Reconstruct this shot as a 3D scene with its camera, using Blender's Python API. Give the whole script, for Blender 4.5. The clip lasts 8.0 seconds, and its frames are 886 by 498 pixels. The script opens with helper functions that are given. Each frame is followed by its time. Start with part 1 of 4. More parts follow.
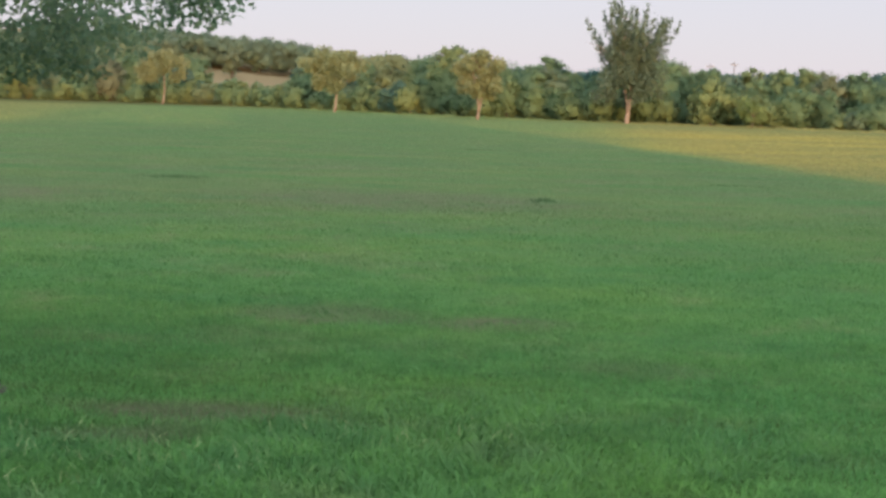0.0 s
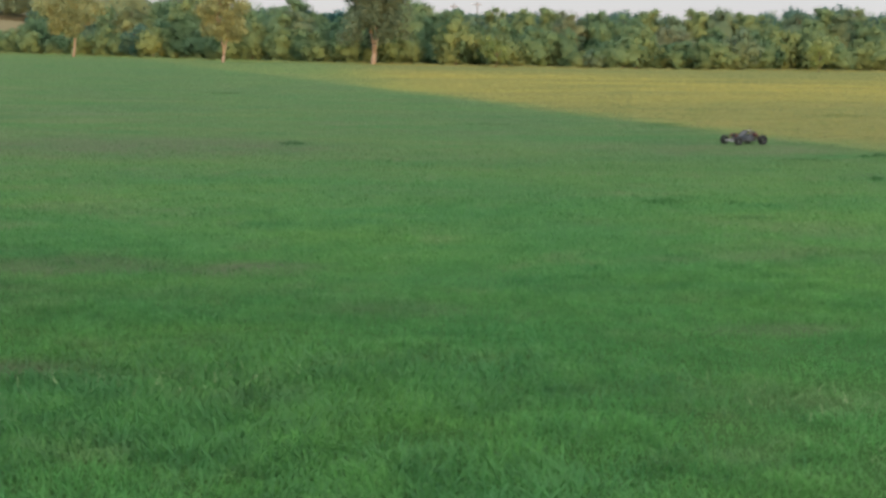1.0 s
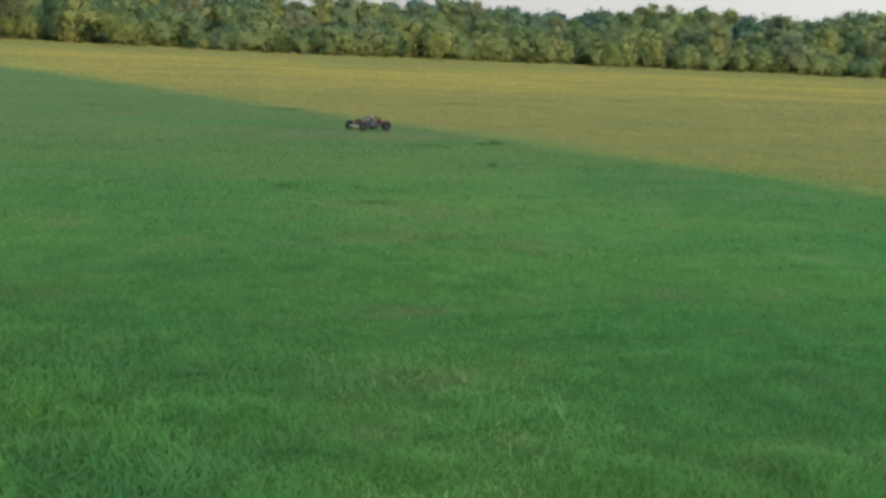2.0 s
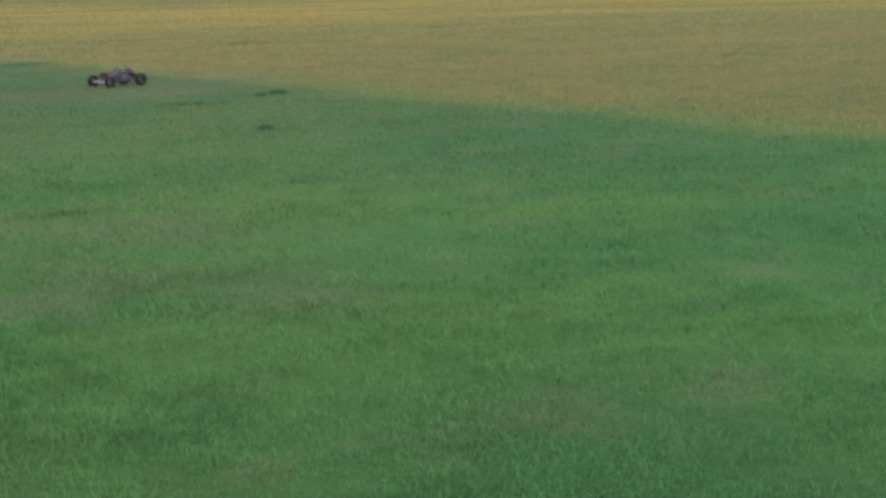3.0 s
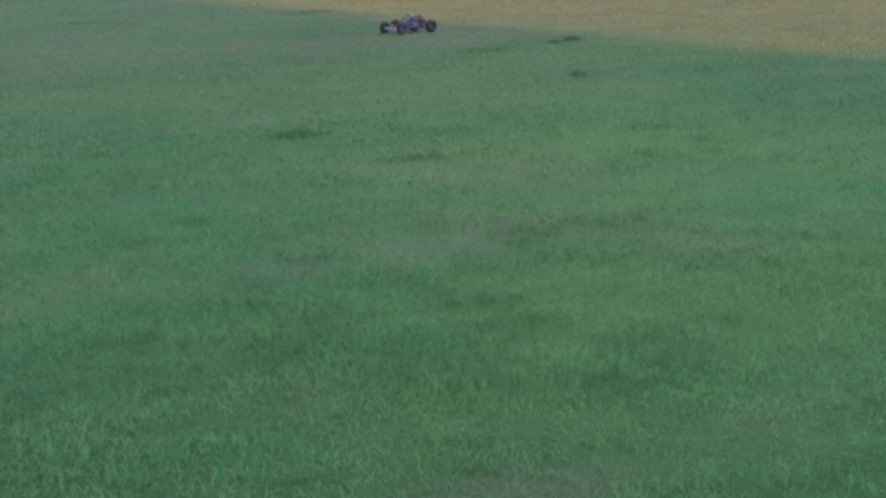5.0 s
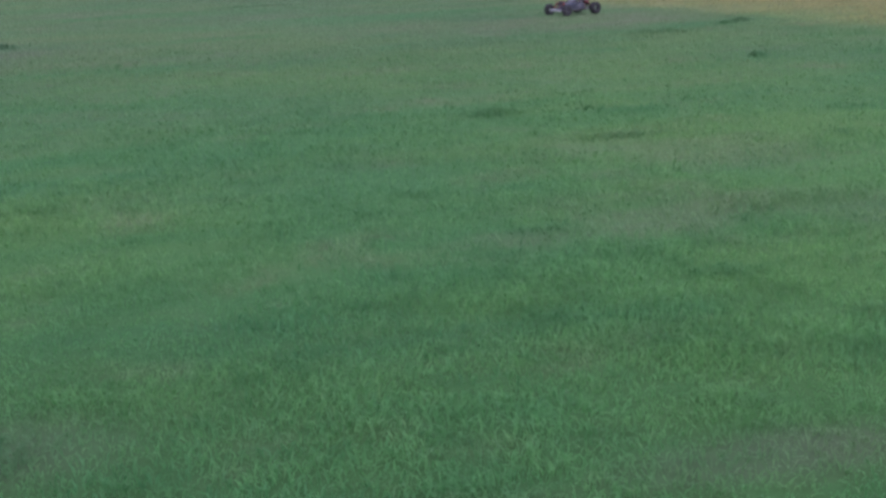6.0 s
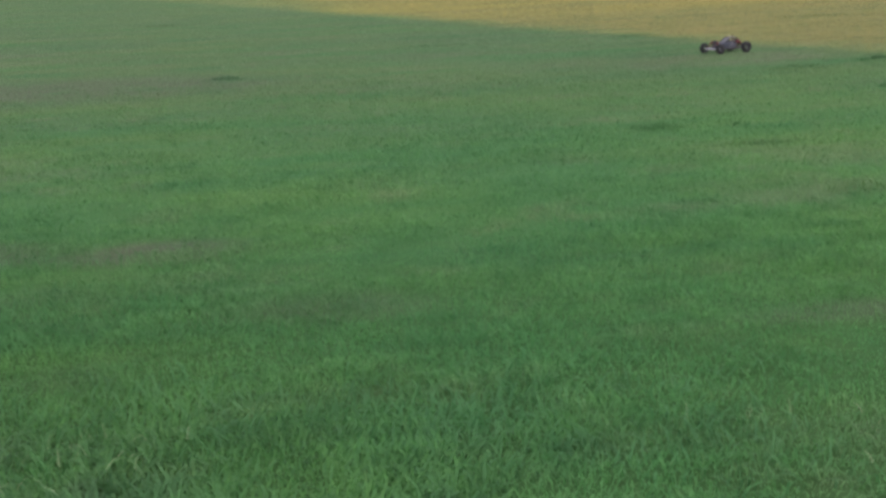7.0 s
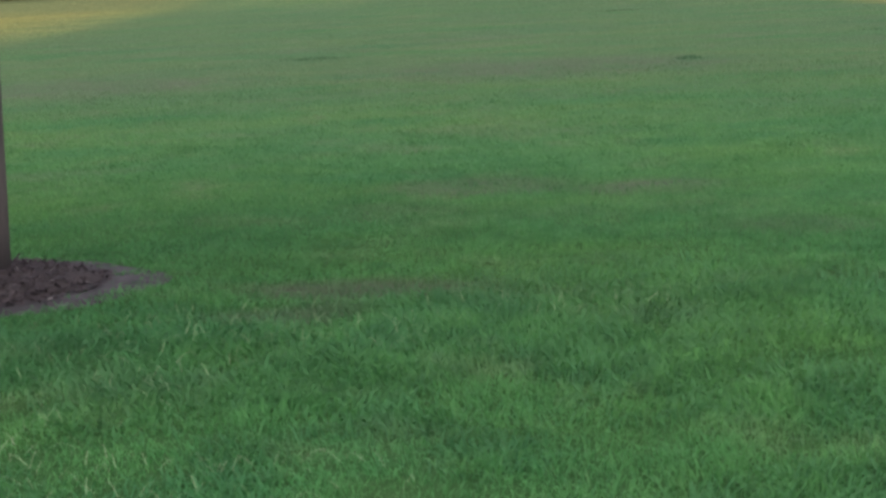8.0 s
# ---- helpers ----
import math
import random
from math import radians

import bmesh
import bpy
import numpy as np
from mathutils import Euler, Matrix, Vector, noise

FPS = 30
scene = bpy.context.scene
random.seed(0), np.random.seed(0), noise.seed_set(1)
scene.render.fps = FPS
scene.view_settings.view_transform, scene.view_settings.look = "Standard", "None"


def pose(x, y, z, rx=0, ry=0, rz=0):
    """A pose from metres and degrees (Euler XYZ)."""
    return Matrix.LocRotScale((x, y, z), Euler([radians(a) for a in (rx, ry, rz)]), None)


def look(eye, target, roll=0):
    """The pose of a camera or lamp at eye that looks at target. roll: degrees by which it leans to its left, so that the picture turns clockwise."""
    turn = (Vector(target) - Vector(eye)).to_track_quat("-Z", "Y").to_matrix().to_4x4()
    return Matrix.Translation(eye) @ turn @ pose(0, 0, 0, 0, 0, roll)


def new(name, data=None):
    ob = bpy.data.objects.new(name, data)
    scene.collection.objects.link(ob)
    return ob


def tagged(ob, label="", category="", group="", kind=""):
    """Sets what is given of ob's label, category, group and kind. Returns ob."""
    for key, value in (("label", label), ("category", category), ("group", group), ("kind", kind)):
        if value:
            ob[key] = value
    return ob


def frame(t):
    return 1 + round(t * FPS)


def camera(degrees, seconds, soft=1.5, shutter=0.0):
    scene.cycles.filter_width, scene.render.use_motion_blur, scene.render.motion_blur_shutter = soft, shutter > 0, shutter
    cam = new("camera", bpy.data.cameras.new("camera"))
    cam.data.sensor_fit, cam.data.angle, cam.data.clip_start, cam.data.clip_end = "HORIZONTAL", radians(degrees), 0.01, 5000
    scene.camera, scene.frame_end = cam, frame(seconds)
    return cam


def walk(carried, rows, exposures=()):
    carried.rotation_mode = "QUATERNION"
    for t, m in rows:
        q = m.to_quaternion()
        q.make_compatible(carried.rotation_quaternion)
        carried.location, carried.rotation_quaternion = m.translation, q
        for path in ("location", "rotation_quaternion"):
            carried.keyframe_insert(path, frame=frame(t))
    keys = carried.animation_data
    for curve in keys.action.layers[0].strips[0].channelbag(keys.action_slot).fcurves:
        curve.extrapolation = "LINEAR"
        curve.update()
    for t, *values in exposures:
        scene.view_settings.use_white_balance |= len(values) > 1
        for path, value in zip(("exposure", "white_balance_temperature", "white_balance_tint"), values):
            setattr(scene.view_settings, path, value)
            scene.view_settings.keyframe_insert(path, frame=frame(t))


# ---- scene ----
cam = camera(33.56, 8.0, soft=3.0)
# ---- path ----
def aim(yaw, pitch, roll, x=0.0, y=0.0, z=1.75):
    # yaw to the right of +y, pitch down, in degrees
    a, b = radians(yaw), radians(pitch)
    return look((x, y, z), (x + math.sin(a) * math.cos(b), y + math.cos(a) * math.cos(b), z - math.sin(b)), roll)


walk(cam, [
    (0.0, aim(0.01, 5.89, 1.54, 0.00, 0.00, 1.75)),
    (0.5, aim(4.43, 7.27, 0.53, 0.00, 0.00, 1.75)),
    (1.0, aim(9.78, 7.94, 0.90, 0.00, 0.00, 1.75)),
    (1.5, aim(18.84, 7.03, 5.58, 0.00, 0.00, 1.75)),
    (2.0, aim(24.42, 8.09, 2.89, 0.00, 0.00, 1.75)),
    (2.2, aim(26.54, 8.55, 2.13, 0.24, 0.44, 1.73)),
    (3.3, aim(31.60, 10.90, -0.96, 3.23, 5.28, 1.58)),
    (3.5, aim(31.45, 10.89, -0.96, 3.22, 5.29, 1.58)),
    (4.0, aim(30.72, 10.85, -1.02, 3.16, 5.35, 1.58)),
    (4.5, aim(26.04, 11.03, -1.06, 2.68, 5.50, 1.58)),
    (5.0, aim(22.19, 12.46, -1.34, 2.06, 5.05, 1.58)),
    (5.2, aim(20.73, 13.10, -1.40, 1.84, 4.86, 1.58)),
    (6.3, aim(16.21, 12.98, -2.22, 1.47, 5.02, 1.59)),
    (6.5, aim(15.56, 13.08, -2.42, 1.40, 5.00, 1.59)),
    (7.0, aim(11.21, 11.02, -2.08, 0.48, 2.47, 1.65)),
    (7.3, aim(7.35, 9.88, -2.08, 0.00, 0.00, 1.75)),
    (7.5, aim(4.29, 10.29, -1.98, 0.00, 0.00, 1.75)),
    (8.0, aim(-5.93, 10.90, -2.83, 0.00, 0.00, 1.75)),
], exposures=((0.0, 2.98, 6280, 14), (1.0, 2.9, 6270, 4), (1.5, 2.85, 6340, 6), (2.2, 2.75, 6340, -1), (3.3, 2.73, 5700, 32), (4.5, 2.79, 5270, 36), (5.2, 2.80, 5110, 40), (6.5, 2.88, 5550, 32), (7.3, 2.87, 6020, 19), (8.0, 2.88, 5820, 18)))
# ---- path end ----

# ---- world, sun, exposure ----
SUN_EL, SUN_AZ = 4.2, 171.5          # degrees: height, and compass bearing of the sun (y is north)
world = bpy.data.worlds.new("world")
scene.world = world
world.use_nodes = True
wn = world.node_tree
sky = wn.nodes.new("ShaderNodeTexSky")
sky.sky_type = "NISHITA"
sky.sun_disc = False
sky.sun_elevation, sky.sun_rotation = radians(SUN_EL), radians(SUN_AZ)
sky.air_density, sky.dust_density, sky.ozone_density = 1.0, 0.3, 2.5
# a thin veil of high evening cloud, pale in the east and brighter and warmer towards the low sun
towards = wn.nodes.new("ShaderNodeVectorMath")
towards.operation = "DOT_PRODUCT"
towards.inputs[1].default_value = (math.sin(radians(SUN_AZ)), math.cos(radians(SUN_AZ)), 0.25)
wn.links.new(wn.nodes.new("ShaderNodeTexCoord").outputs["Generated"], towards.inputs[0])
spread = wn.nodes.new("ShaderNodeMapRange")
for socket, value in zip(spread.inputs[1:5], (-0.85, 1.0, 0.0, 1.0)):
    socket.default_value = value
wn.links.new(towards.outputs["Value"], spread.inputs[0])
veil = wn.nodes.new("ShaderNodeMix")
veil.data_type = "RGBA"
veil.inputs["A"].default_value = (0.575, 0.545, 0.60, 1)
veil.inputs["B"].default_value = (2.1, 1.95, 1.8, 1)
wn.links.new(spread.outputs[0], veil.inputs["Factor"])
both = wn.nodes.new("ShaderNodeMix")
both.data_type = "RGBA"
both.inputs["Factor"].default_value = 0.96
wn.links.new(sky.outputs["Color"], both.inputs["A"])
wn.links.new(veil.outputs["Result"], both.inputs["B"])
wn.links.new(both.outputs["Result"], wn.nodes["Background"].inputs["Color"])
wn.nodes["Background"].inputs["Strength"].default_value = 0.15
sun = new("sun", bpy.data.lights.new("sun", "SUN"))
sun.data.energy, sun.data.angle, sun.data.color = 0.8, radians(0.9), (1.0, 0.53, 0.2)
sun_dir = Vector((math.sin(radians(SUN_AZ)) * math.cos(radians(SUN_EL)), math.cos(radians(SUN_AZ)) * math.cos(radians(SUN_EL)), math.sin(radians(SUN_EL))))
sun.matrix_world = look(sun_dir * 200, (0, 0, 0))


# ---- mesh helpers ----
class Geo:
    """Collects vertices and faces of one part."""
    def __init__(self):
        self.v, self.f = [], []

    def add(self, verts, faces):
        k = len(self.v)
        self.v += [tuple(p) for p in verts]
        self.f += [tuple(i + k for i in f) for f in faces]
        return self

    def tube(self, pts, radii, sides=8, caps=True):
        pts = [Vector(p) for p in pts]
        if not hasattr(radii, "__len__"):
            radii = [radii] * len(pts)
        k, verts, faces, ref = 0, [], [], None
        for i, p in enumerate(pts):
            d = (pts[min(i + 1, len(pts) - 1)] - pts[max(i - 1, 0)]).normalized()
            if ref is None:
                ref = d.orthogonal().normalized()
            u = (ref - d * ref.dot(d)).normalized()
            ref, w = u, d.cross(u)
            for j in range(sides):
                a = 2 * math.pi * j / sides
                verts.append(p + (u * math.cos(a) + w * math.sin(a)) * radii[i])
        for i in range(len(pts) - 1):
            for j in range(sides):
                a, b = i * sides + j, i * sides + (j + 1) % sides
                faces.append((a, b, b + sides, a + sides))
        if caps:
            faces.append(tuple(range(sides))[::-1])
            faces.append(tuple(range((len(pts) - 1) * sides, len(pts) * sides)))
        return self.add(verts, faces)

    def lathe(self, profile, at=(0, 0, 0), axis="y", sides=24):
        """profile: (along, radius) pairs, closed into a ring."""
        verts, faces, n = [], [], len(profile)
        for j in range(sides):
            a = 2 * math.pi * j / sides
            for s, r in profile:
                c, q = r * math.cos(a), r * math.sin(a)
                p = {"x": (s, c, q), "y": (c, s, q), "z": (c, q, s)}[axis]
                verts.append((p[0] + at[0], p[1] + at[1], p[2] + at[2]))
        for j in range(sides):
            for i in range(n):
                a, b = j * n + i, j * n + (i + 1) % n
                c, d = ((j + 1) % sides) * n + (i + 1) % n, ((j + 1) % sides) * n + i
                faces.append((a, b, c, d))
        return self.add(verts, faces)

    def box(self, x0, y0, z0, x1, y1, z1, bevel=0.0):
        b = min(bevel, (x1 - x0) / 2.01, (y1 - y0) / 2.01)
        ring = [(x0 + b, y0), (x1 - b, y0), (x1, y0 + b), (x1, y1 - b), (x1 - b, y1), (x0 + b, y1), (x0, y1 - b), (x0, y0 + b)]
        if b <= 0:
            ring = [(x0, y0), (x1, y0), (x1, y1), (x0, y1)]
        n, bz = len(ring), min(b, (z1 - z0) / 3)
        cx, cy = (x0 + x1) / 2, (y0 + y1) / 2
        sx, sy = 1 - 2 * b / max(x1 - x0, 1e-6), 1 - 2 * b / max(y1 - y0, 1e-6)
        small = [(cx + (x - cx) * sx, cy + (y - cy) * sy) for x, y in ring]
        layers = [(ring, z0), (ring, z1)] if b <= 0 else [(small, z0), (ring, z0 + bz), (ring, z1 - bz), (small, z1)]
        verts = [(x, y, z) for r, z in layers for x, y in r]
        faces = [tuple(range(n))[::-1], tuple(range((len(layers) - 1) * n, len(layers) * n))]
        for k in range(len(layers) - 1):
            for j in range(n):
                a, c = k * n + j, k * n + (j + 1) % n
                faces.append((a, c, c + n, a + n))
        return self.add(verts, faces)

    def plate(self, pts, thick):
        """A flat or bent sheet through a ring of points, given thickness."""
        pts = [Vector(p) for p in pts]
        nrm = (pts[1] - pts[0]).cross(pts[-1] - pts[0]).normalized() * thick
        n = len(pts)
        verts = pts + [p + nrm for p in pts]
        faces = [tuple(range(n))[::-1], tuple(range(n, 2 * n))] + [(j, (j + 1) % n, (j + 1) % n + n, j + n) for j in range(n)]
        return self.add(verts, faces)

    def mesh(self, name, smooth=False):
        me = bpy.data.meshes.new(name)
        me.from_pydata(self.v, [], self.f)
        if smooth:
            me.polygons.foreach_set("use_smooth", [True] * len(me.polygons))
        me.update()
        return me


def soup(name, verts, corners):
    """A mesh from an array of vertices whose faces each own their run of corners (3 or 4)."""
    me = bpy.data.meshes.new(name)
    n = len(verts)
    me.vertices.add(n)
    me.vertices.foreach_set("co", np.ascontiguousarray(verts, np.float32).ravel())
    idx, starts = corners
    me.loops.add(len(idx))
    me.loops.foreach_set("vertex_index", np.ascontiguousarray(idx, np.int32))
    me.polygons.add(len(starts))
    me.polygons.foreach_set("loop_start", np.ascontiguousarray(starts, np.int32))
    me.update(calc_edges=True)
    return me


def part(name, me, material, parent=None, label="", m=None):
    ob = new(name, me)
    if material and not me.materials:
        me.materials.append(material)
    if m is not None:
        ob.matrix_basis = m
    if parent is not None:
        ob.parent = parent
    if label:
        ob["label"] = label
    return ob


# ---- materials ----
def nodes_of(name):
    mat = bpy.data.materials.new(name)
    mat.use_nodes = True
    nt = mat.node_tree
    return mat, nt, nt.nodes["Principled BSDF"]


def mix(nt, fac, a, b, kind="MIX"):
    m = nt.nodes.new("ShaderNodeMix")
    m.data_type, m.blend_type = "RGBA", kind
    for sock, val in ((m.inputs["Factor"], fac), (m.inputs["A"], a), (m.inputs["B"], b)):
        if isinstance(val, (int, float)):
            sock.default_value = val
        elif isinstance(val, tuple):
            sock.default_value = (*val, 1)
        else:
            nt.links.new(val, sock)
    return m.outputs["Result"]


def ramp(nt, val, lo, hi, a=0.0, b=1.0):
    m = nt.nodes.new("ShaderNodeMapRange")
    m.interpolation_type = "SMOOTHSTEP"
    for sock, v in zip(m.inputs[1:5], (lo, hi, a, b)):
        sock.default_value = v
    nt.links.new(val, m.inputs[0])
    return m.outputs[0]


def fractal(nt, coord, scale, detail=4.0, rough=0.6, stretch=None):
    if stretch:
        mp = nt.nodes.new("ShaderNodeMapping")
        mp.inputs["Scale"].default_value = stretch
        nt.links.new(coord, mp.inputs["Vector"])
        coord = mp.outputs["Vector"]
    n = nt.nodes.new("ShaderNodeTexNoise")
    n.inputs["Scale"].default_value, n.inputs["Detail"].default_value, n.inputs["Roughness"].default_value = scale, detail, rough
    nt.links.new(coord, n.inputs["Vector"])
    return n.outputs["Fac"]


# worn and dry places in the lawn: x, y, half-length, half-depth, strength
WORN = [(-1.3, 7.9, 0.75, 0.28, 0.85), (-1.6, 7.3, 0.5, 0.25, 0.6), (-0.9, 11.6, 0.9, 0.5, 0.6), (0.5, 11.3, 0.7, 0.45, 0.65), (1.3, 9.5, 0.6, 0.4, 0.35),
        (3.6, 8.6, 0.55, 0.22, 0.35), (5.6, 11.8, 1.0, 0.45, 0.22), (-0.8, 24.6, 4.2, 2.6, 0.5), (9.2, 24.5, 2.6, 2.2, 0.32), (-8.5, 24.5, 4.0, 3.0, 0.42), (4.6, 12.3, 0.7, 0.3, 0.2)]


def field_tone(nt):
    """The lawn's colour by its place: fresh and deep green, dry straw, worn soil, painted sunlit yellow."""
    pos = nt.nodes.new("ShaderNodeNewGeometry").outputs["Position"]
    flat = nt.nodes.new("ShaderNodeVectorMath")
    flat.operation = "MULTIPLY"
    flat.inputs[1].default_value = (1, 1, 0)
    nt.links.new(pos, flat.inputs[0])
    pos = flat.outputs[0]
    broad = fractal(nt, pos, 0.22, 5, 0.62)
    patchy = fractal(nt, pos, 1.1, 4, 0.6)
    fine = fractal(nt, pos, 6.0, 3, 0.6)
    dist = nt.nodes.new("ShaderNodeVectorMath")
    dist.operation = "LENGTH"
    nt.links.new(pos, dist.inputs[0])
    fine = mix(nt, ramp(nt, dist.outputs["Value"], 14.0, 40.0, 0.0, 0.9), fine, (0.46, 0.46, 0.46))
    col = mix(nt, ramp(nt, broad, 0.36, 0.66), GREEN_DEEP, GREEN_FRESH)
    col = mix(nt, ramp(nt, patchy, 0.52, 0.78, 0.0, 0.6), col, STRAW)
    sep = nt.nodes.new("ShaderNodeSeparateXYZ")
    nt.links.new(pos, sep.inputs[0])
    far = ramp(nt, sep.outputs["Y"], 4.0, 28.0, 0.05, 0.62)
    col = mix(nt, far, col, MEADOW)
    sweep = fractal(nt, pos, 0.3, 5, 0.62, (0.3, 1.7, 1.0))
    col = mix(nt, ramp(nt, sweep, 0.5, 0.64, 0.0, 0.5), col, (0.064, 0.178, 0.064))
    # long flat patches of rank green and of bleached stubble
    flat_patch = fractal(nt, pos, 0.5, 5, 0.68, (0.55, 1.1, 1.0))
    col = mix(nt, ramp(nt, flat_patch, 0.53, 0.68, 0.0, 0.6), col, (0.05, 0.155, 0.062))
    col = mix(nt, ramp(nt, flat_patch, 0.46, 0.34, 0.0, 0.32), col, (0.165, 0.18, 0.115))
    # sunlit yellow painted into the grass east and west of the shadow, border wavering
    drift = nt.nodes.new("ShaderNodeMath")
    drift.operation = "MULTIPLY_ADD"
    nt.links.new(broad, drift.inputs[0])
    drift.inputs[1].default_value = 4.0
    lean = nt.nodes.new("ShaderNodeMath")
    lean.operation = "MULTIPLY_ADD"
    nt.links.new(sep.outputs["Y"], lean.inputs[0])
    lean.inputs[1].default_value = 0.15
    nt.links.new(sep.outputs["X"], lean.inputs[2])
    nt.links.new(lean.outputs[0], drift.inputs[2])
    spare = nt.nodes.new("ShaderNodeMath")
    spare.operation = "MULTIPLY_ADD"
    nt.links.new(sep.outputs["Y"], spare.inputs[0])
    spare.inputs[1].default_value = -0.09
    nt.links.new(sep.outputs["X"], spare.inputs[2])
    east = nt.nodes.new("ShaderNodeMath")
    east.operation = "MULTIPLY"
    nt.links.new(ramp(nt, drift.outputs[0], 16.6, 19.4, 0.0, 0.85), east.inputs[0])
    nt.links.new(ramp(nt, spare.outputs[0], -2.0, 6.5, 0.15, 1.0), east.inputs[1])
    sunlit_part = nt.nodes.new("ShaderNodeMath")
    sunlit_part.operation = "MAXIMUM"
    nt.links.new(east.outputs[0], sunlit_part.inputs[0])
    nt.links.new(ramp(nt, drift.outputs[0], -4.0, -18.0, 0.0, 0.7), sunlit_part.inputs[1])
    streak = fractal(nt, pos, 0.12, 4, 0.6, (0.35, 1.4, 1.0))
    sunlit_band = nt.nodes.new("ShaderNodeMath")
    sunlit_band.operation = "MULTIPLY"
    nt.links.new(ramp(nt, streak, 0.36, 0.6, 0.2, 1.0), sunlit_band.inputs[0])
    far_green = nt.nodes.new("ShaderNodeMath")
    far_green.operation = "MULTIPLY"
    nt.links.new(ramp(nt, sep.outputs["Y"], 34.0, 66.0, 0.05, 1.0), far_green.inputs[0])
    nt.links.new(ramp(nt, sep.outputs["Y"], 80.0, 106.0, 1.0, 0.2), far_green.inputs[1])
    nt.links.new(far_green.outputs[0], sunlit_band.inputs[1])
    col = mix(nt, sunlit_part.outputs[0], col, mix(nt, sunlit_band.outputs[0], SUNLIT_GRASS, SUNLIT_YELLOW))
    # the sunlit tone is uneven: duller, greener lanes and pale dry ones
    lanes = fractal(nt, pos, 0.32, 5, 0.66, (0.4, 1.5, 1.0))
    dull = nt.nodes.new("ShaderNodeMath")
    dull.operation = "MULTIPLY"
    nt.links.new(sunlit_part.outputs[0], dull.inputs[0])
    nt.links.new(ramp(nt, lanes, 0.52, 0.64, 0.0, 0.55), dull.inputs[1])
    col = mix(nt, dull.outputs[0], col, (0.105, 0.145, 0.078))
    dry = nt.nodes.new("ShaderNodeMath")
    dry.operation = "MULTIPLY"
    nt.links.new(sunlit_part.outputs[0], dry.inputs[0])
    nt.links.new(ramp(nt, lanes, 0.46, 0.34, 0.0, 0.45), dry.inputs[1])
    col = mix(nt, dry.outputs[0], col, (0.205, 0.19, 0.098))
    scrub = ramp(nt, sep.outputs["Y"], 150.0, 190.0)
    col = mix(nt, scrub, col, (0.07, 0.085, 0.04))
    hill = nt.nodes.new("ShaderNodeMath")
    hill.operation = "MULTIPLY"
    nt.links.new(ramp(nt, sep.outputs["Y"], 215.0, 240.0), hill.inputs[0])
    nt.links.new(ramp(nt, sep.outputs["X"], -8.0, -24.0), hill.inputs[1])
    col = mix(nt, hill.outputs[0], col, (0.20, 0.178, 0.115))
    worn = None
    for x, y, a, b, k in WORN:
        d = nt.nodes.new("ShaderNodeVectorMath")
        d.operation = "SUBTRACT"
        d.inputs[1].default_value = (x, y, 0)
        nt.links.new(pos, d.inputs[0])
        e = nt.nodes.new("ShaderNodeVectorMath")
        e.operation = "MULTIPLY"
        e.inputs[1].default_value = (1 / a, 1 / b, 0)
        nt.links.new(d.outputs[0], e.inputs[0])
        l = nt.nodes.new("ShaderNodeVectorMath")
        l.operation = "LENGTH"
        nt.links.new(e.outputs[0], l.inputs[0])
        w = ramp(nt, l.outputs["Value"], 1.25, 0.3, 0.0, k)
        if worn is None:
            worn = w
        else:
            mx = nt.nodes.new("ShaderNodeMath")
            mx.operation = "MAXIMUM"
            nt.links.new(worn, mx.inputs[0])
            nt.links.new(w, mx.inputs[1])
            worn = mx.outputs[0]
    rag = nt.nodes.new("ShaderNodeMath")
    rag.operation = "MULTIPLY"
    nt.links.new(worn, rag.inputs[0])
    nt.links.new(ramp(nt, patchy, 0.3, 0.6, 0.35, 1.0), rag.inputs[1])
    return col, rag.outputs[0], fine, pos


# yellows of the sunlit field, with the evening light put into the colour
SUNLIT_GRASS = (0.142, 0.157, 0.070)
SUNLIT_YELLOW = (0.255, 0.236, 0.071)
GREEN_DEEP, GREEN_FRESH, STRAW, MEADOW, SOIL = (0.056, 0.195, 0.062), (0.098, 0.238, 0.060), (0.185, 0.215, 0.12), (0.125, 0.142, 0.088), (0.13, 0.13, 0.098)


def lawn_material():
    mat, nt, bsdf = nodes_of("lawn")
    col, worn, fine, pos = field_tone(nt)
    # shade between the blades, darkened into the ground colour and fading with distance
    gap_shade = nt.nodes.new("ShaderNodeMath")
    gap_shade.operation = "MULTIPLY"
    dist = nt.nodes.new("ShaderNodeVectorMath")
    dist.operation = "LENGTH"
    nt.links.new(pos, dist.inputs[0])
    nt.links.new(ramp(nt, fine, 0.3, 0.7, 0.7, 1.0), gap_shade.inputs[0])
    nt.links.new(ramp(nt, dist.outputs["Value"], 7.0, 14.0, 0.9, 0.12), gap_shade.inputs[1])
    col = mix(nt, gap_shade.outputs[0], col, (0.05, 0.105, 0.034))
    col = mix(nt, worn, col, SOIL)
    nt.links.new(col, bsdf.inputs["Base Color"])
    bsdf.inputs["Roughness"].default_value = 1.0
    bsdf.inputs["Specular IOR Level"].default_value = 0.0
    bump = nt.nodes.new("ShaderNodeBump")
    bump.inputs["Strength"].default_value, bump.inputs["Distance"].default_value = 0.8, 0.06
    nt.links.new(fractal(nt, pos, 9.0, 6, 0.7), bump.inputs["Height"])
    nt.links.new(bump.outputs["Normal"], bsdf.inputs["Normal"])
    return mat


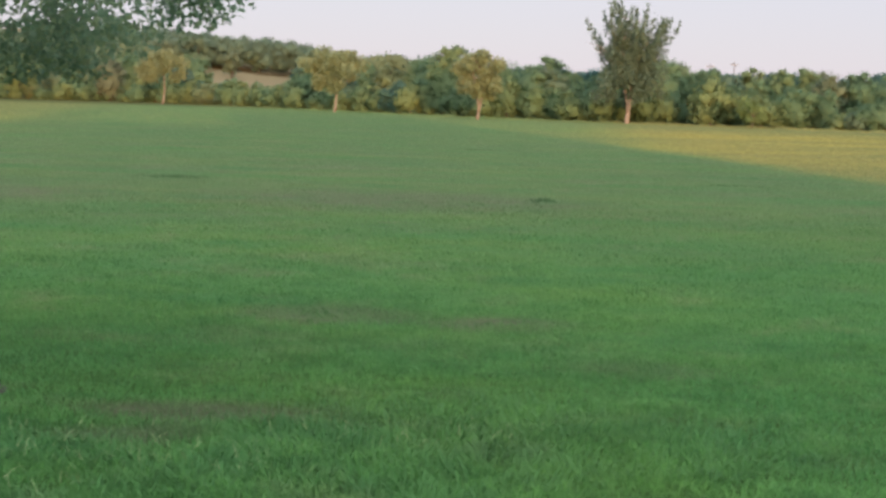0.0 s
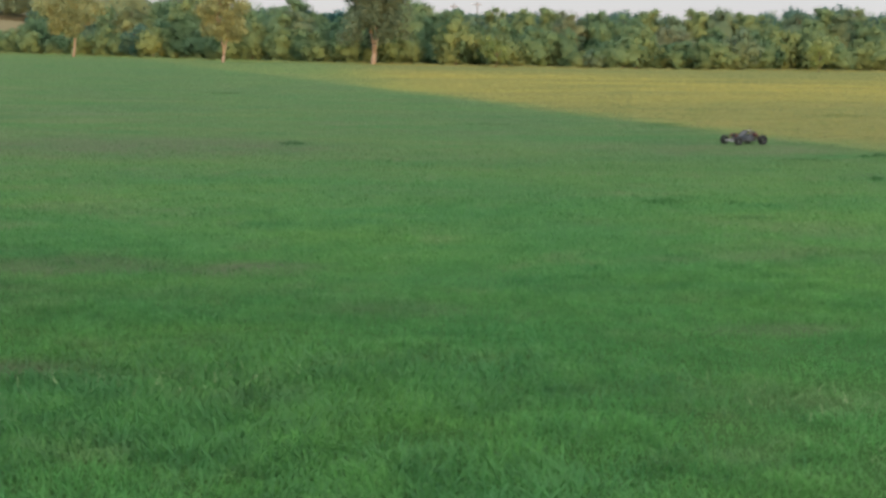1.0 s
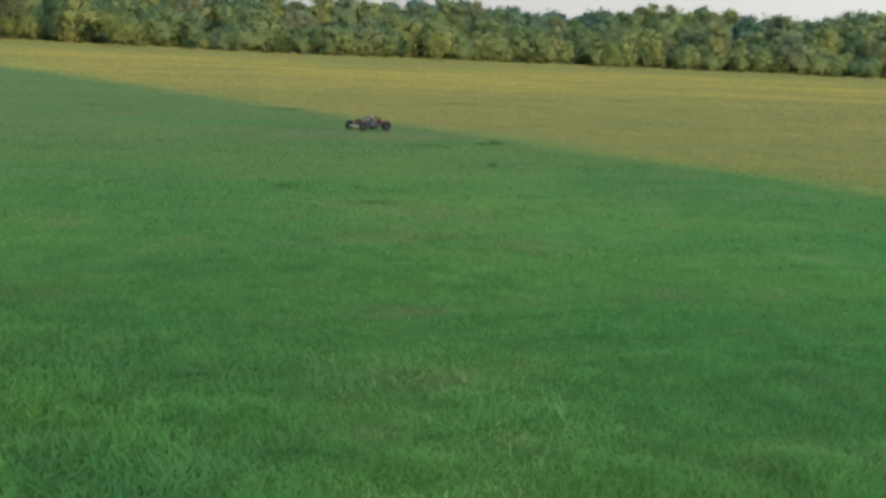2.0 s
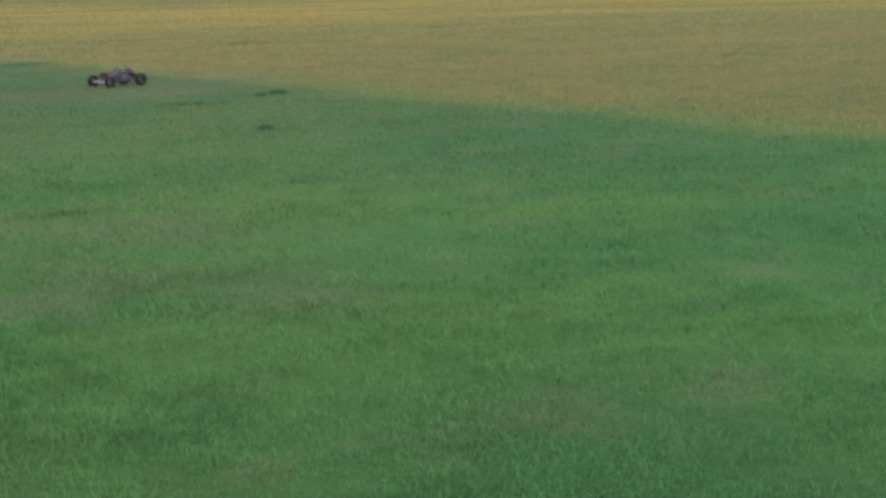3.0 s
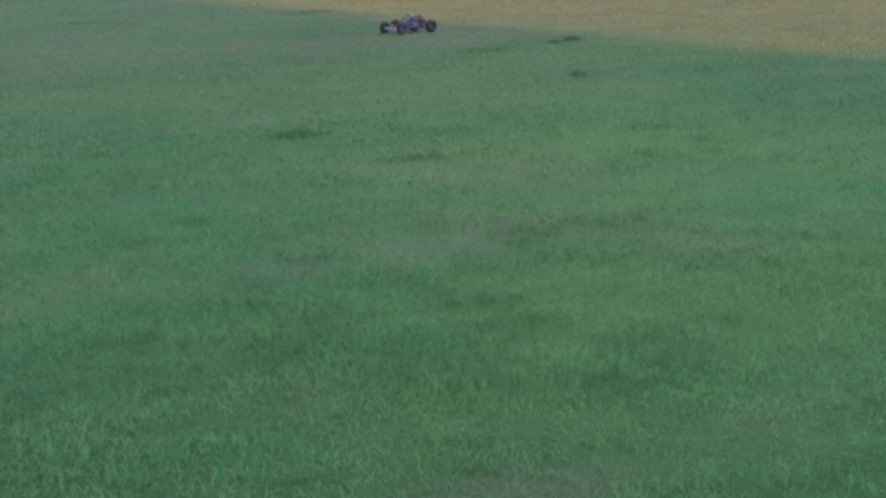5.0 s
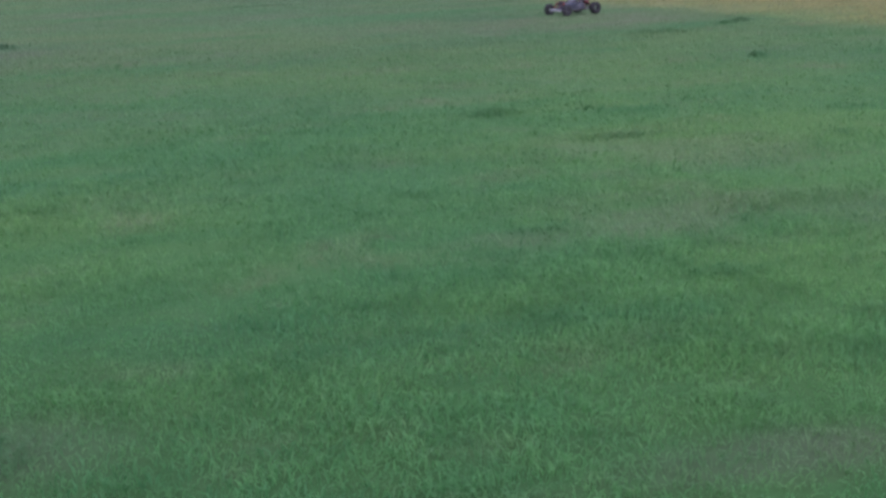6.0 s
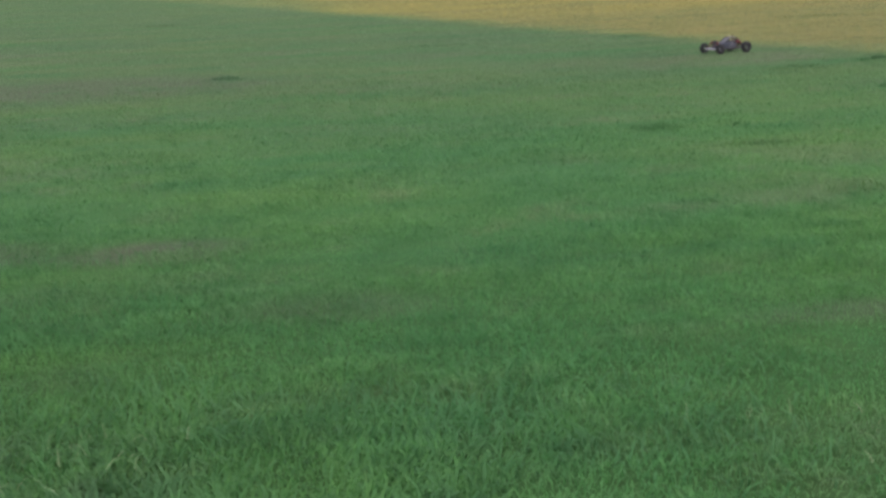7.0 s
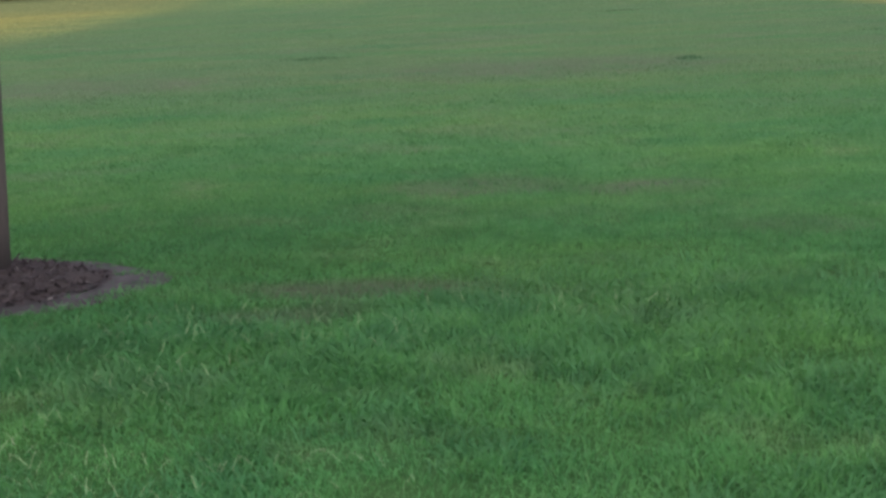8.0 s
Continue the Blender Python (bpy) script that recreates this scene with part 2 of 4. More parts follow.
def leafy(nt, bsdf, col, through_amount=0.35):
    """A thin leaf: part of the light passes through."""
    out = nt.nodes["Material Output"]
    tr = nt.nodes.new("ShaderNodeBsdfTranslucent")
    nt.links.new(col, tr.inputs["Color"])
    nt.links.new(col, bsdf.inputs["Base Color"])
    ms = nt.nodes.new("ShaderNodeMixShader")
    ms.inputs[0].default_value = through_amount
    nt.links.new(bsdf.outputs[0], ms.inputs[1])
    nt.links.new(tr.outputs[0], ms.inputs[2])
    nt.links.new(ms.outputs[0], out.inputs["Surface"])


def blade_material(name, darker=0.0):
    mat, nt, bsdf = nodes_of(name)
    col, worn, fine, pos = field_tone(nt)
    isl = nt.nodes.new("ShaderNodeNewGeometry").outputs["Random Per Island"]
    dist = nt.nodes.new("ShaderNodeVectorMath")
    dist.operation = "LENGTH"
    nt.links.new(pos, dist.inputs[0])
    vary = nt.nodes.new("ShaderNodeMath")
    vary.operation = "MULTIPLY"
    nt.links.new(ramp(nt, isl, 0.2, 1.0, 0.0, 0.22), vary.inputs[0])
    nt.links.new(ramp(nt, dist.outputs["Value"], 12.0, 32.0, 1.0, 0.1), vary.inputs[1])
    col = mix(nt, vary.outputs[0], col, (0.11, 0.28, 0.072))
    col = mix(nt, 1.0, col, (1.5, 1.5, 1.5), "MULTIPLY")
    col = mix(nt, ramp(nt, dist.outputs["Value"], 13.0, 27.0), mix(nt, 1.0, col, (1.12, 1.1, 1.07), "MULTIPLY"), col)
    col = mix(nt, ramp(nt, isl, 0.95, 1.0, 0.0, 0.25), col, (0.28, 0.29, 0.16))
    col = mix(nt, worn, col, (0.175, 0.18, 0.125))
    col = mix(nt, ramp(nt, fractal(nt, pos, 0.9, 3, 0.55), 0.5, 0.68, 0.0, 0.28), col, (0.055, 0.178, 0.066))
    col = mix(nt, ramp(nt, fine, 0.46, 0.68, 0.0, 0.32), col, (0.13, 0.30, 0.085))
    col = mix(nt, ramp(nt, fine, 0.46, 0.30, 0.0, 0.40), col, (0.05, 0.135, 0.05))
    # rank dark tufts close by
    rank = nt.nodes.new("ShaderNodeMath")
    rank.operation = "MULTIPLY"
    nt.links.new(ramp(nt, fractal(nt, pos, 2.6, 4, 0.65), 0.47, 0.62), rank.inputs[0])
    nt.links.new(ramp(nt, dist.outputs["Value"], 8.0, 24.0, 0.36, 0.16), rank.inputs[1])
    col = mix(nt, rank.outputs[0], col, (0.042, 0.142, 0.046))
    if darker:
        col = mix(nt, darker, col, (0.045, 0.15, 0.07))
    leafy(nt, bsdf, col, 0.45)
    bsdf.inputs["Roughness"].default_value = 0.6
    bsdf.inputs["Specular IOR Level"].default_value = 0.2
    return mat


def leaf_material(name, a, b, c, spread=1.0):
    mat, nt, bsdf = nodes_of(name)
    info = nt.nodes.new("ShaderNodeObjectInfo").outputs["Random"]
    geo = nt.nodes.new("ShaderNodeNewGeometry")
    col = mix(nt, ramp(nt, info, 0.0, 1.0, 0.0, spread), a, b)
    col = mix(nt, ramp(nt, geo.outputs["Random Per Island"], 0.3, 1.0, 0.0, 0.7), col, c)
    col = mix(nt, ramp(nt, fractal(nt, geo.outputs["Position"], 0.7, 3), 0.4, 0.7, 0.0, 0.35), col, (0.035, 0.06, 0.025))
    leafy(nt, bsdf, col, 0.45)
    bsdf.inputs["Roughness"].default_value = 0.55
    bsdf.inputs["Specular IOR Level"].default_value = 0.3
    return mat


# blue stands for haze; sunny and hill tones carry sunlight, teal ones partly shade
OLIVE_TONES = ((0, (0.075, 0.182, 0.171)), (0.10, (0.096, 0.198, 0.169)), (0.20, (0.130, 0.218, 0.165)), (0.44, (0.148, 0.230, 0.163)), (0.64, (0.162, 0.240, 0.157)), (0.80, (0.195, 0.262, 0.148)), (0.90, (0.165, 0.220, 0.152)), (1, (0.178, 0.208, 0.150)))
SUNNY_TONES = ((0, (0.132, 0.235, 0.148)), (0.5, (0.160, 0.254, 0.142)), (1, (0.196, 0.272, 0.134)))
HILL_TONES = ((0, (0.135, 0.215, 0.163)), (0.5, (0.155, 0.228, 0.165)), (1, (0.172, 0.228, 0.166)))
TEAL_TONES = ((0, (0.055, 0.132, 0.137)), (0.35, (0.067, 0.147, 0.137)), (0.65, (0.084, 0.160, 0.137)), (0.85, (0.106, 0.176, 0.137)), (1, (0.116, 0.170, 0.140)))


def woodland_material(name, tones):
    """Mixed woodland: each tree takes its own tone from the range."""
    mat, nt, bsdf = nodes_of(name)
    info = nt.nodes.new("ShaderNodeObjectInfo").outputs["Random"]
    geo = nt.nodes.new("ShaderNodeNewGeometry")
    cr = nt.nodes.new("ShaderNodeValToRGB")
    while len(cr.color_ramp.elements) < len(tones):
        cr.color_ramp.elements.new(0.5)
    for e, (at, c) in zip(cr.color_ramp.elements, tones):
        e.position, e.color = at, (*c, 1)
    nt.links.new(info, cr.inputs[0])
    col = mix(nt, ramp(nt, geo.outputs["Random Per Island"], 0.0, 1.0, 0.0, 0.5), cr.outputs[0], mix(nt, 1.0, cr.outputs[0], (1.35, 1.3, 1.2), "MULTIPLY"))
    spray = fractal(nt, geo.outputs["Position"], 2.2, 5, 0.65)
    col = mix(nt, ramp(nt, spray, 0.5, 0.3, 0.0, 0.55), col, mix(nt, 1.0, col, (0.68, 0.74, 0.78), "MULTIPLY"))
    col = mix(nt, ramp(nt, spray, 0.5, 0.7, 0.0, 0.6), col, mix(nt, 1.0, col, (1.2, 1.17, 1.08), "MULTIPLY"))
    bump = nt.nodes.new("ShaderNodeBump")
    bump.inputs["Strength"].default_value, bump.inputs["Distance"].default_value = 0.5, 0.4
    nt.links.new(spray, bump.inputs["Height"])
    nt.links.new(bump.outputs["Normal"], bsdf.inputs["Normal"])
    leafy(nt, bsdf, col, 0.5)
    bsdf.inputs["Roughness"].default_value = 0.8
    bsdf.inputs["Specular IOR Level"].default_value = 0.1
    return mat


def bark_material(name, a, b, scale=8.0):
    mat, nt, bsdf = nodes_of(name)
    pos = nt.nodes.new("ShaderNodeTexCoord").outputs["Object"]
    n = fractal(nt, pos, scale, 6, 0.7, (1, 1, 0.25))
    nt.links.new(mix(nt, ramp(nt, n, 0.3, 0.7), a, b), bsdf.inputs["Base Color"])
    bsdf.inputs["Roughness"].default_value = 0.9
    bump = nt.nodes.new("ShaderNodeBump")
    bump.inputs["Distance"].default_value = 0.03
    nt.links.new(n, bump.inputs["Height"])
    nt.links.new(bump.outputs["Normal"], bsdf.inputs["Normal"])
    return mat


def plain(name, a, b=None, rough=0.6, metal=0.0, scale=20.0, bump_d=0.0):
    mat, nt, bsdf = nodes_of(name)
    pos = nt.nodes.new("ShaderNodeTexCoord").outputs["Object"]
    n = fractal(nt, pos, scale, 5, 0.6)
    b = b or tuple(x * 0.7 for x in a)
    nt.links.new(mix(nt, ramp(nt, n, 0.35, 0.7), a, b), bsdf.inputs["Base Color"])
    nt.links.new(ramp(nt, n, 0.2, 0.8, max(rough - 0.12, 0.05), min(rough + 0.12, 1.0)), bsdf.inputs["Roughness"])
    bsdf.inputs["Metallic"].default_value = metal
    if bump_d:
        bp = nt.nodes.new("ShaderNodeBump")
        bp.inputs["Distance"].default_value = bump_d
        nt.links.new(n, bp.inputs["Height"])
        nt.links.new(bp.outputs["Normal"], bsdf.inputs["Normal"])
    return mat


def chip_material():
    """Shredded bark: dark and damp, a few splinters dry and pale."""
    mat, nt, bsdf = nodes_of("bark_chip")
    isl = nt.nodes.new("ShaderNodeNewGeometry").outputs["Random Per Island"]
    col = mix(nt, ramp(nt, isl, 0.0, 0.9), (0.030, 0.022, 0.024), (0.068, 0.050, 0.050))
    nt.links.new(mix(nt, ramp(nt, isl, 0.965, 0.99), col, (0.30, 0.27, 0.25)), bsdf.inputs["Base Color"])
    bsdf.inputs["Roughness"].default_value = 0.85
    return mat


LAWN = lawn_material()
BLADES = blade_material("grass_blades")
CLUMP = blade_material("clump_blades", 0.28)
TUFT = blade_material("tuft_blades", 0.24)
LONG = blade_material("long_blades", 0.38)
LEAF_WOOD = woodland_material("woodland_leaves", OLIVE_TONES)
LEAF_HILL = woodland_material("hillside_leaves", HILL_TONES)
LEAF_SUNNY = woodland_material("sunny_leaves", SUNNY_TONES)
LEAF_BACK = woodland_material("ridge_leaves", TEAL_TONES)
LEAF_GOLD = leaf_material("golden_leaves", (0.205, 0.262, 0.145), (0.215, 0.262, 0.145), (0.27, 0.32, 0.17))
LEAF_DARK = leaf_material("dark_leaves", (0.05, 0.11, 0.075), (0.055, 0.115, 0.075), (0.07, 0.135, 0.085))
LEAF_TALL = leaf_material("tall_tree_leaves", (0.105, 0.165, 0.120), (0.105, 0.165, 0.120), (0.15, 0.205, 0.13))
LEAF_YOUNG = leaf_material("young_leaves", (0.16, 0.245, 0.09), (0.18, 0.25, 0.09), (0.21, 0.29, 0.11))
LEAF_NEAR = leaf_material("lawn_tree_leaves", (0.145, 0.245, 0.165), (0.145, 0.245, 0.165), (0.26, 0.34, 0.17))
BARK = bark_material("bark", (0.115, 0.095, 0.085), (0.06, 0.05, 0.045))
BARK_PALE = bark_material("pale_bark", (0.235, 0.20, 0.175), (0.16, 0.14, 0.125), 3.0)
BARE = plain("bare_soil", (0.062, 0.055, 0.054), (0.030, 0.028, 0.029), 0.95, scale=9.0, bump_d=0.01)
MULCH = plain("mulch", (0.06, 0.045, 0.04), (0.028, 0.021, 0.02), 0.95, scale=30.0, bump_d=0.02)


# ---- ground ----
def smooth(t):
    t = np.clip(t, 0, 1)
    return t * t * (3 - 2 * t)


def ground_z(x, y):
    """Flat lawn; a hillside climbs beyond the far trees, higher towards the west."""
    x, y = np.asarray(x, float), np.asarray(y, float)
    d = np.hypot(x, y)
    az = np.degrees(np.arctan2(x, np.maximum(y, 1e-6)))
    west = smooth((2.0 - az) / 14.0) * (y > 0)
    return smooth((d - 235) / 330) * (4.0 + 18.0 * west) * (y > 0)


def make_ground():
    radii = np.concatenate([[0.0], np.geomspace(0.6, 230, 46), np.linspace(245, 600, 22), np.geomspace(700, 4500, 8)])
    seg = 180
    ang = np.arange(seg) * 2 * math.pi / seg
    xs, ys = np.outer(radii, np.sin(ang)), np.outer(radii, np.cos(ang))
    z = ground_z(xs, ys)
    verts = np.stack([xs, ys, z], -1).reshape(-1, 3)
    g = Geo()
    faces = []
    for i in range(len(radii) - 1):
        for j in range(seg):
            a, b = i * seg + j, i * seg + (j + 1) % seg
            faces.append((a, a + seg, b + seg, b))
    g.add(verts.tolist(), faces)
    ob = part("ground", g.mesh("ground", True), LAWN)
    return tagged(ob, "wide mown meadow with green and straw coloured grass", "ground", kind="structure")


make_ground()


# ---- grass ----
def lattice(x, y, cell, seed):
    """Smooth random values from 0 to 1 over the plane."""
    u, v = x / cell, y / cell
    i, j = np.floor(u).astype(np.int64), np.floor(v).astype(np.int64)
    fu, fv = smooth(u - i), smooth(v - j)

    def h(a, b):
        k = (a * 374761393 + b * 668265263 + seed * 974634777) & 0x7FFFFFFF
        k = ((k ^ (k >> 13)) * 1274126177) & 0x7FFFFFFF
        return (k ^ (k >> 16)) % 65536 / 65535.0
    return (h(i, j) * (1 - fu) + h(i + 1, j) * fu) * (1 - fv) + (h(i, j + 1) * (1 - fu) + h(i + 1, j + 1) * fu) * fv


def worn_at(x, y):
    w = np.zeros_like(x)
    for cx, cy, a, b, k in WORN:
        w = np.maximum(w, k * smooth((1.25 - np.hypot((x - cx) / a, (y - cy) / b)) / 0.95))
    return w


RNG = np.random.default_rng(7)
BED = (-3.62, 8.17, 0.88)      # bare soil round the tree
HEAP = (-3.72, 8.2, 0.66)     # mulch on it


def blades(x, y, height, width, bend, rng):
    """Curved blades, a quad and a tip each."""
    n = len(x)
    a = rng.uniform(0, 2 * math.pi, n)
    fx, fy = np.cos(a), np.sin(a)
    b = rng.uniform(0, 2 * math.pi, n)
    lx, ly = np.cos(b) * bend * height, np.sin(b) * bend * height
    v = np.empty((n, 4, 3), np.float32)
    hw = width / 2
    mx, my, mz = x + lx * 0.3, y + ly * 0.3, height * 0.5
    v[:, 0] = np.stack([x, y, -0.004 * np.ones(n)], -1)
    v[:, 1] = np.stack([mx + fx * hw, my + fy * hw, mz], -1)
    v[:, 2] = np.stack([x + lx, y + ly, height * np.sqrt(np.clip(1 - bend * bend * 0.5, 0.2, 1))], -1)
    v[:, 3] = np.stack([mx - fx * hw, my - fy * hw, mz], -1)
    return v.reshape(-1, 3), np.arange(n * 4), np.arange(n) * 4


def sward(name, v, per, up):
    """A mesh of blades, fronts towards the lawn's near end, their normals rounded towards the sky so that they shade as one soft surface."""
    q = v.reshape(-1, per, 3).astype(float)
    n = np.cross(q[:, 1] - q[:, 0], q[:, 2] - q[:, 0])
    n /= np.linalg.norm(n, axis=1)[:, None] + 1e-9
    away = (n[:, :2] * q[:, 0, :2]).sum(1) > 0
    q[away] = q[away][:, ::-1]
    n[away] *= -1
    n += np.array([0, 0, up])
    n /= np.linalg.norm(n, axis=1)[:, None]
    me = soup(name, q.reshape(-1, 3), (np.arange(len(q) * per), np.arange(len(q)) * per))
    me.normals_split_custom_set_from_vertices(np.repeat(n, per, axis=0).tolist())
    return me


def on_lawn(x, y):
    return np.hypot((x - BED[0]) / 1.15, y - BED[1]) > BED[2] * (0.93 + 0.30 * (lattice(x, y, 0.16, 5) - 0.5))


def make_grass():
    rng = RNG
    u = lambda n: rng.uniform(0, 1, n)
    tufts = lambda x, y: lattice(x, y, 0.22, 1) * 0.55 + lattice(x, y, 0.9, 2) * 0.45
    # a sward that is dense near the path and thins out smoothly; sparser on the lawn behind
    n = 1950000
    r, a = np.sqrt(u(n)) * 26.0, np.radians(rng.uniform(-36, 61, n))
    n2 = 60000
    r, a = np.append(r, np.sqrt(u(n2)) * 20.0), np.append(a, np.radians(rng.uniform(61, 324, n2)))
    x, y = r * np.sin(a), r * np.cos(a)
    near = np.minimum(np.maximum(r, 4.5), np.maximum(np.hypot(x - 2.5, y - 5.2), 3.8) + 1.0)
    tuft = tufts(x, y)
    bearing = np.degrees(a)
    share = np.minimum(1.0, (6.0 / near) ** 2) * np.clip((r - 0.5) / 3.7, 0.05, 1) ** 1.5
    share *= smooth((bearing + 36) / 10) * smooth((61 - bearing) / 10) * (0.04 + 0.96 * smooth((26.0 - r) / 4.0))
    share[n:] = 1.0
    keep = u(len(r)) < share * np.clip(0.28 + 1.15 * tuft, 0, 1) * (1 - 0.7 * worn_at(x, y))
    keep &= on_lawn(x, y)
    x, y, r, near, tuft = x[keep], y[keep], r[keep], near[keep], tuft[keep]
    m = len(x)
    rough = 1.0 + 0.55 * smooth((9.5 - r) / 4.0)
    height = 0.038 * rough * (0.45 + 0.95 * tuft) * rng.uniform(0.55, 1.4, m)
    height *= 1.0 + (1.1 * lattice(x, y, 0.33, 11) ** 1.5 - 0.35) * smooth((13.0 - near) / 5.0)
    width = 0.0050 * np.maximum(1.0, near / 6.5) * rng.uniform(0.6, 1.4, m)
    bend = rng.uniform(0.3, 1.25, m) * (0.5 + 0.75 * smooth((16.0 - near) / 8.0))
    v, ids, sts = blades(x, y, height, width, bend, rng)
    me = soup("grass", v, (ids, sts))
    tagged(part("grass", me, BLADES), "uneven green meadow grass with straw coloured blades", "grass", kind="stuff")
    # long limp blades that lie over one another near the path, combed this way and that in tussocks
    n = 150000
    r, a = np.sqrt(rng.uniform(3.6 ** 2, 8.8 ** 2, n)), np.radians(rng.uniform(-34, 58, n))
    x, y = r * np.sin(a), r * np.cos(a)
    lush = lattice(x, y, 0.42, 31) * 0.6 + lattice(x, y, 1.3, 32) * 0.4
    keep = u(n) < smooth((lush - 0.22) / 0.4) * smooth((8.7 - r) / 2.2) * smooth((26 - np.degrees(a)) / 22) * (1 - worn_at(x, y)) * (0.25 + 0.75 * smooth((np.hypot(x - BED[0], y - BED[1]) - 1.0) / 0.4))
    keep &= on_lawn(x, y)
    x, y, r, lush = x[keep], y[keep], r[keep], lush[keep]
    m = len(x)
    ln = (0.065 + 0.105 * lush) * rng.uniform(0.6, 1.35, m)
    way = 6.283 * 2.2 * lattice(x, y, 0.5, 33) + rng.normal(0, 1.4, m)
    limp = rng.uniform(0.5, 1.0, m)
    wid = rng.uniform(0.0025, 0.0045, m) * np.maximum(1.0, r / 7.5)
    sx, sy = np.cos(way + 1.57 + rng.normal(0, 0.5, m)), np.sin(way + 1.57 + rng.normal(0, 0.5, m))
    rows = []
    for t, w in ((0.0, 0.8), (0.4, 1.0), (0.75, 0.7), (1.0, 0.0)):
        out, up = ln * limp * (0.35 * t + 0.5 * t * t), ln * ((1.15 - 0.45 * limp) * t - 0.55 * limp * t * t)
        c = np.stack([x + np.cos(way) * out, y + np.sin(way) * out, up - 0.004], -1)
        if w:
            e = np.stack([sx, sy, 0 * sx], -1) * (wid * w)[:, None]
            rows += [c - e, c + e]
        else:
            rows.append(c)
    v = np.stack(rows, 1)
    q = np.array([0, 1, 3, 2, 2, 3, 5, 4, 4, 5, 6])
    idx = ((np.arange(m) * 7)[:, None] + q).ravel()
    sts = ((np.arange(m) * 11)[:, None] + np.array([0, 4, 8])).ravel()
    tagged(part("long_grass", soup("long_grass", v.reshape(-1, 3), (idx, sts)), LONG), "long limp green grass in loose tussocks", "grass", kind="stuff")
    # small dark tufts all over the mown grass
    k = 4800
    r = 1 / (1 / 7.0 - u(k) * (1 / 7.0 - 1 / 19.0))
    a = np.radians(rng.uniform(-30, 54, k))
    x, y = r * np.sin(a), r * np.cos(a)
    ok = on_lawn(x, y) & (lattice(x, y, 1.7, 41) > 0.35)
    x, y, r = x[ok], y[ok], r[ok]
    per = 16
    size = rng.uniform(0.04, 0.13, len(x)) * (0.8 + r / 40.0)
    px = np.repeat(x, per) + rng.normal(size=len(x) * per) * np.repeat(size, per) * 1.7
    py = np.repeat(y, per) + rng.normal(size=len(x) * per) * np.repeat(size, per) * 0.8
    hh = np.repeat(0.036 + 0.22 * size, per) * rng.uniform(0.5, 1.1, len(px))
    v, ids, sts = blades(px, py, hh, 0.006 * np.maximum(1.0, np.repeat(r, per) / 8.0) * rng.uniform(0.7, 1.3, len(px)), rng.uniform(0.3, 1.0, len(px)), rng)
    tagged(part("grass_tufts", soup("grass_tufts", v, (ids, sts)), TUFT), "small dark green tufts scattered through the grass", "grass", kind="stuff")
    # the open field: single pointed blades, wider apart with distance
    r = 1 / (1 / 22.0 - u(400000) * (1 / 22.0 - 1 / 165.0))
    a = np.radians(rng.uniform(-27, 53, len(r)))
    r = np.append(r, 1 / (1 / 20.0 - u(170000) * (1 / 20.0 - 1 / 70.0)))
    a = np.append(a, np.radians(rng.uniform(17, 52, len(r) - len(a))))
    x, y = r * np.sin(a), r * np.cos(a)
    tuft = tufts(x, y)
    keep = u(len(r)) < np.clip(0.25 + 1.3 * tuft, 0, 1) * (1 - 0.7 * worn_at(x, y)) * np.clip((r - 20) / 8, 0, 1)
    x, y, r, tuft = x[keep], y[keep], r[keep], tuft[keep]
    m = len(x)
    height = 0.043 * (0.4 + 1.0 * tuft) * rng.uniform(0.55, 1.4, m)
    width = 0.00048 * r * rng.uniform(0.6, 1.4, m)
    bend = rng.uniform(0.15, 0.6, m)
    f, b = rng.normal(0, 0.6, m), rng.uniform(0, 6.283, m)
    v = np.stack([np.stack([x - np.cos(f) * width / 2, y - np.sin(f) * width / 2, 0 * x - 0.004], -1), np.stack([x + np.cos(f) * width / 2, y + np.sin(f) * width / 2, 0 * x - 0.004], -1),
                  np.stack([x + np.cos(b) * bend * height, y + np.sin(b) * bend * height, height], -1)], 1).reshape(-1, 3)
    me = sward("meadow_grass", v, 3, 0.8)
    tagged(part("meadow_grass", me, BLADES), "short dry meadow grass across the open field", "grass", kind="stuff")


make_grass()


# ---- trees ----
SPHERE = bmesh.new()
bmesh.ops.create_icosphere(SPHERE, subdivisions=1, radius=1.0)
SPHERE_V = np.array([v.co[:] for v in SPHERE.verts])
SPHERE_F = np.array([[v.index for v in f.verts] for f in SPHERE.faces])
SPHERE.free()


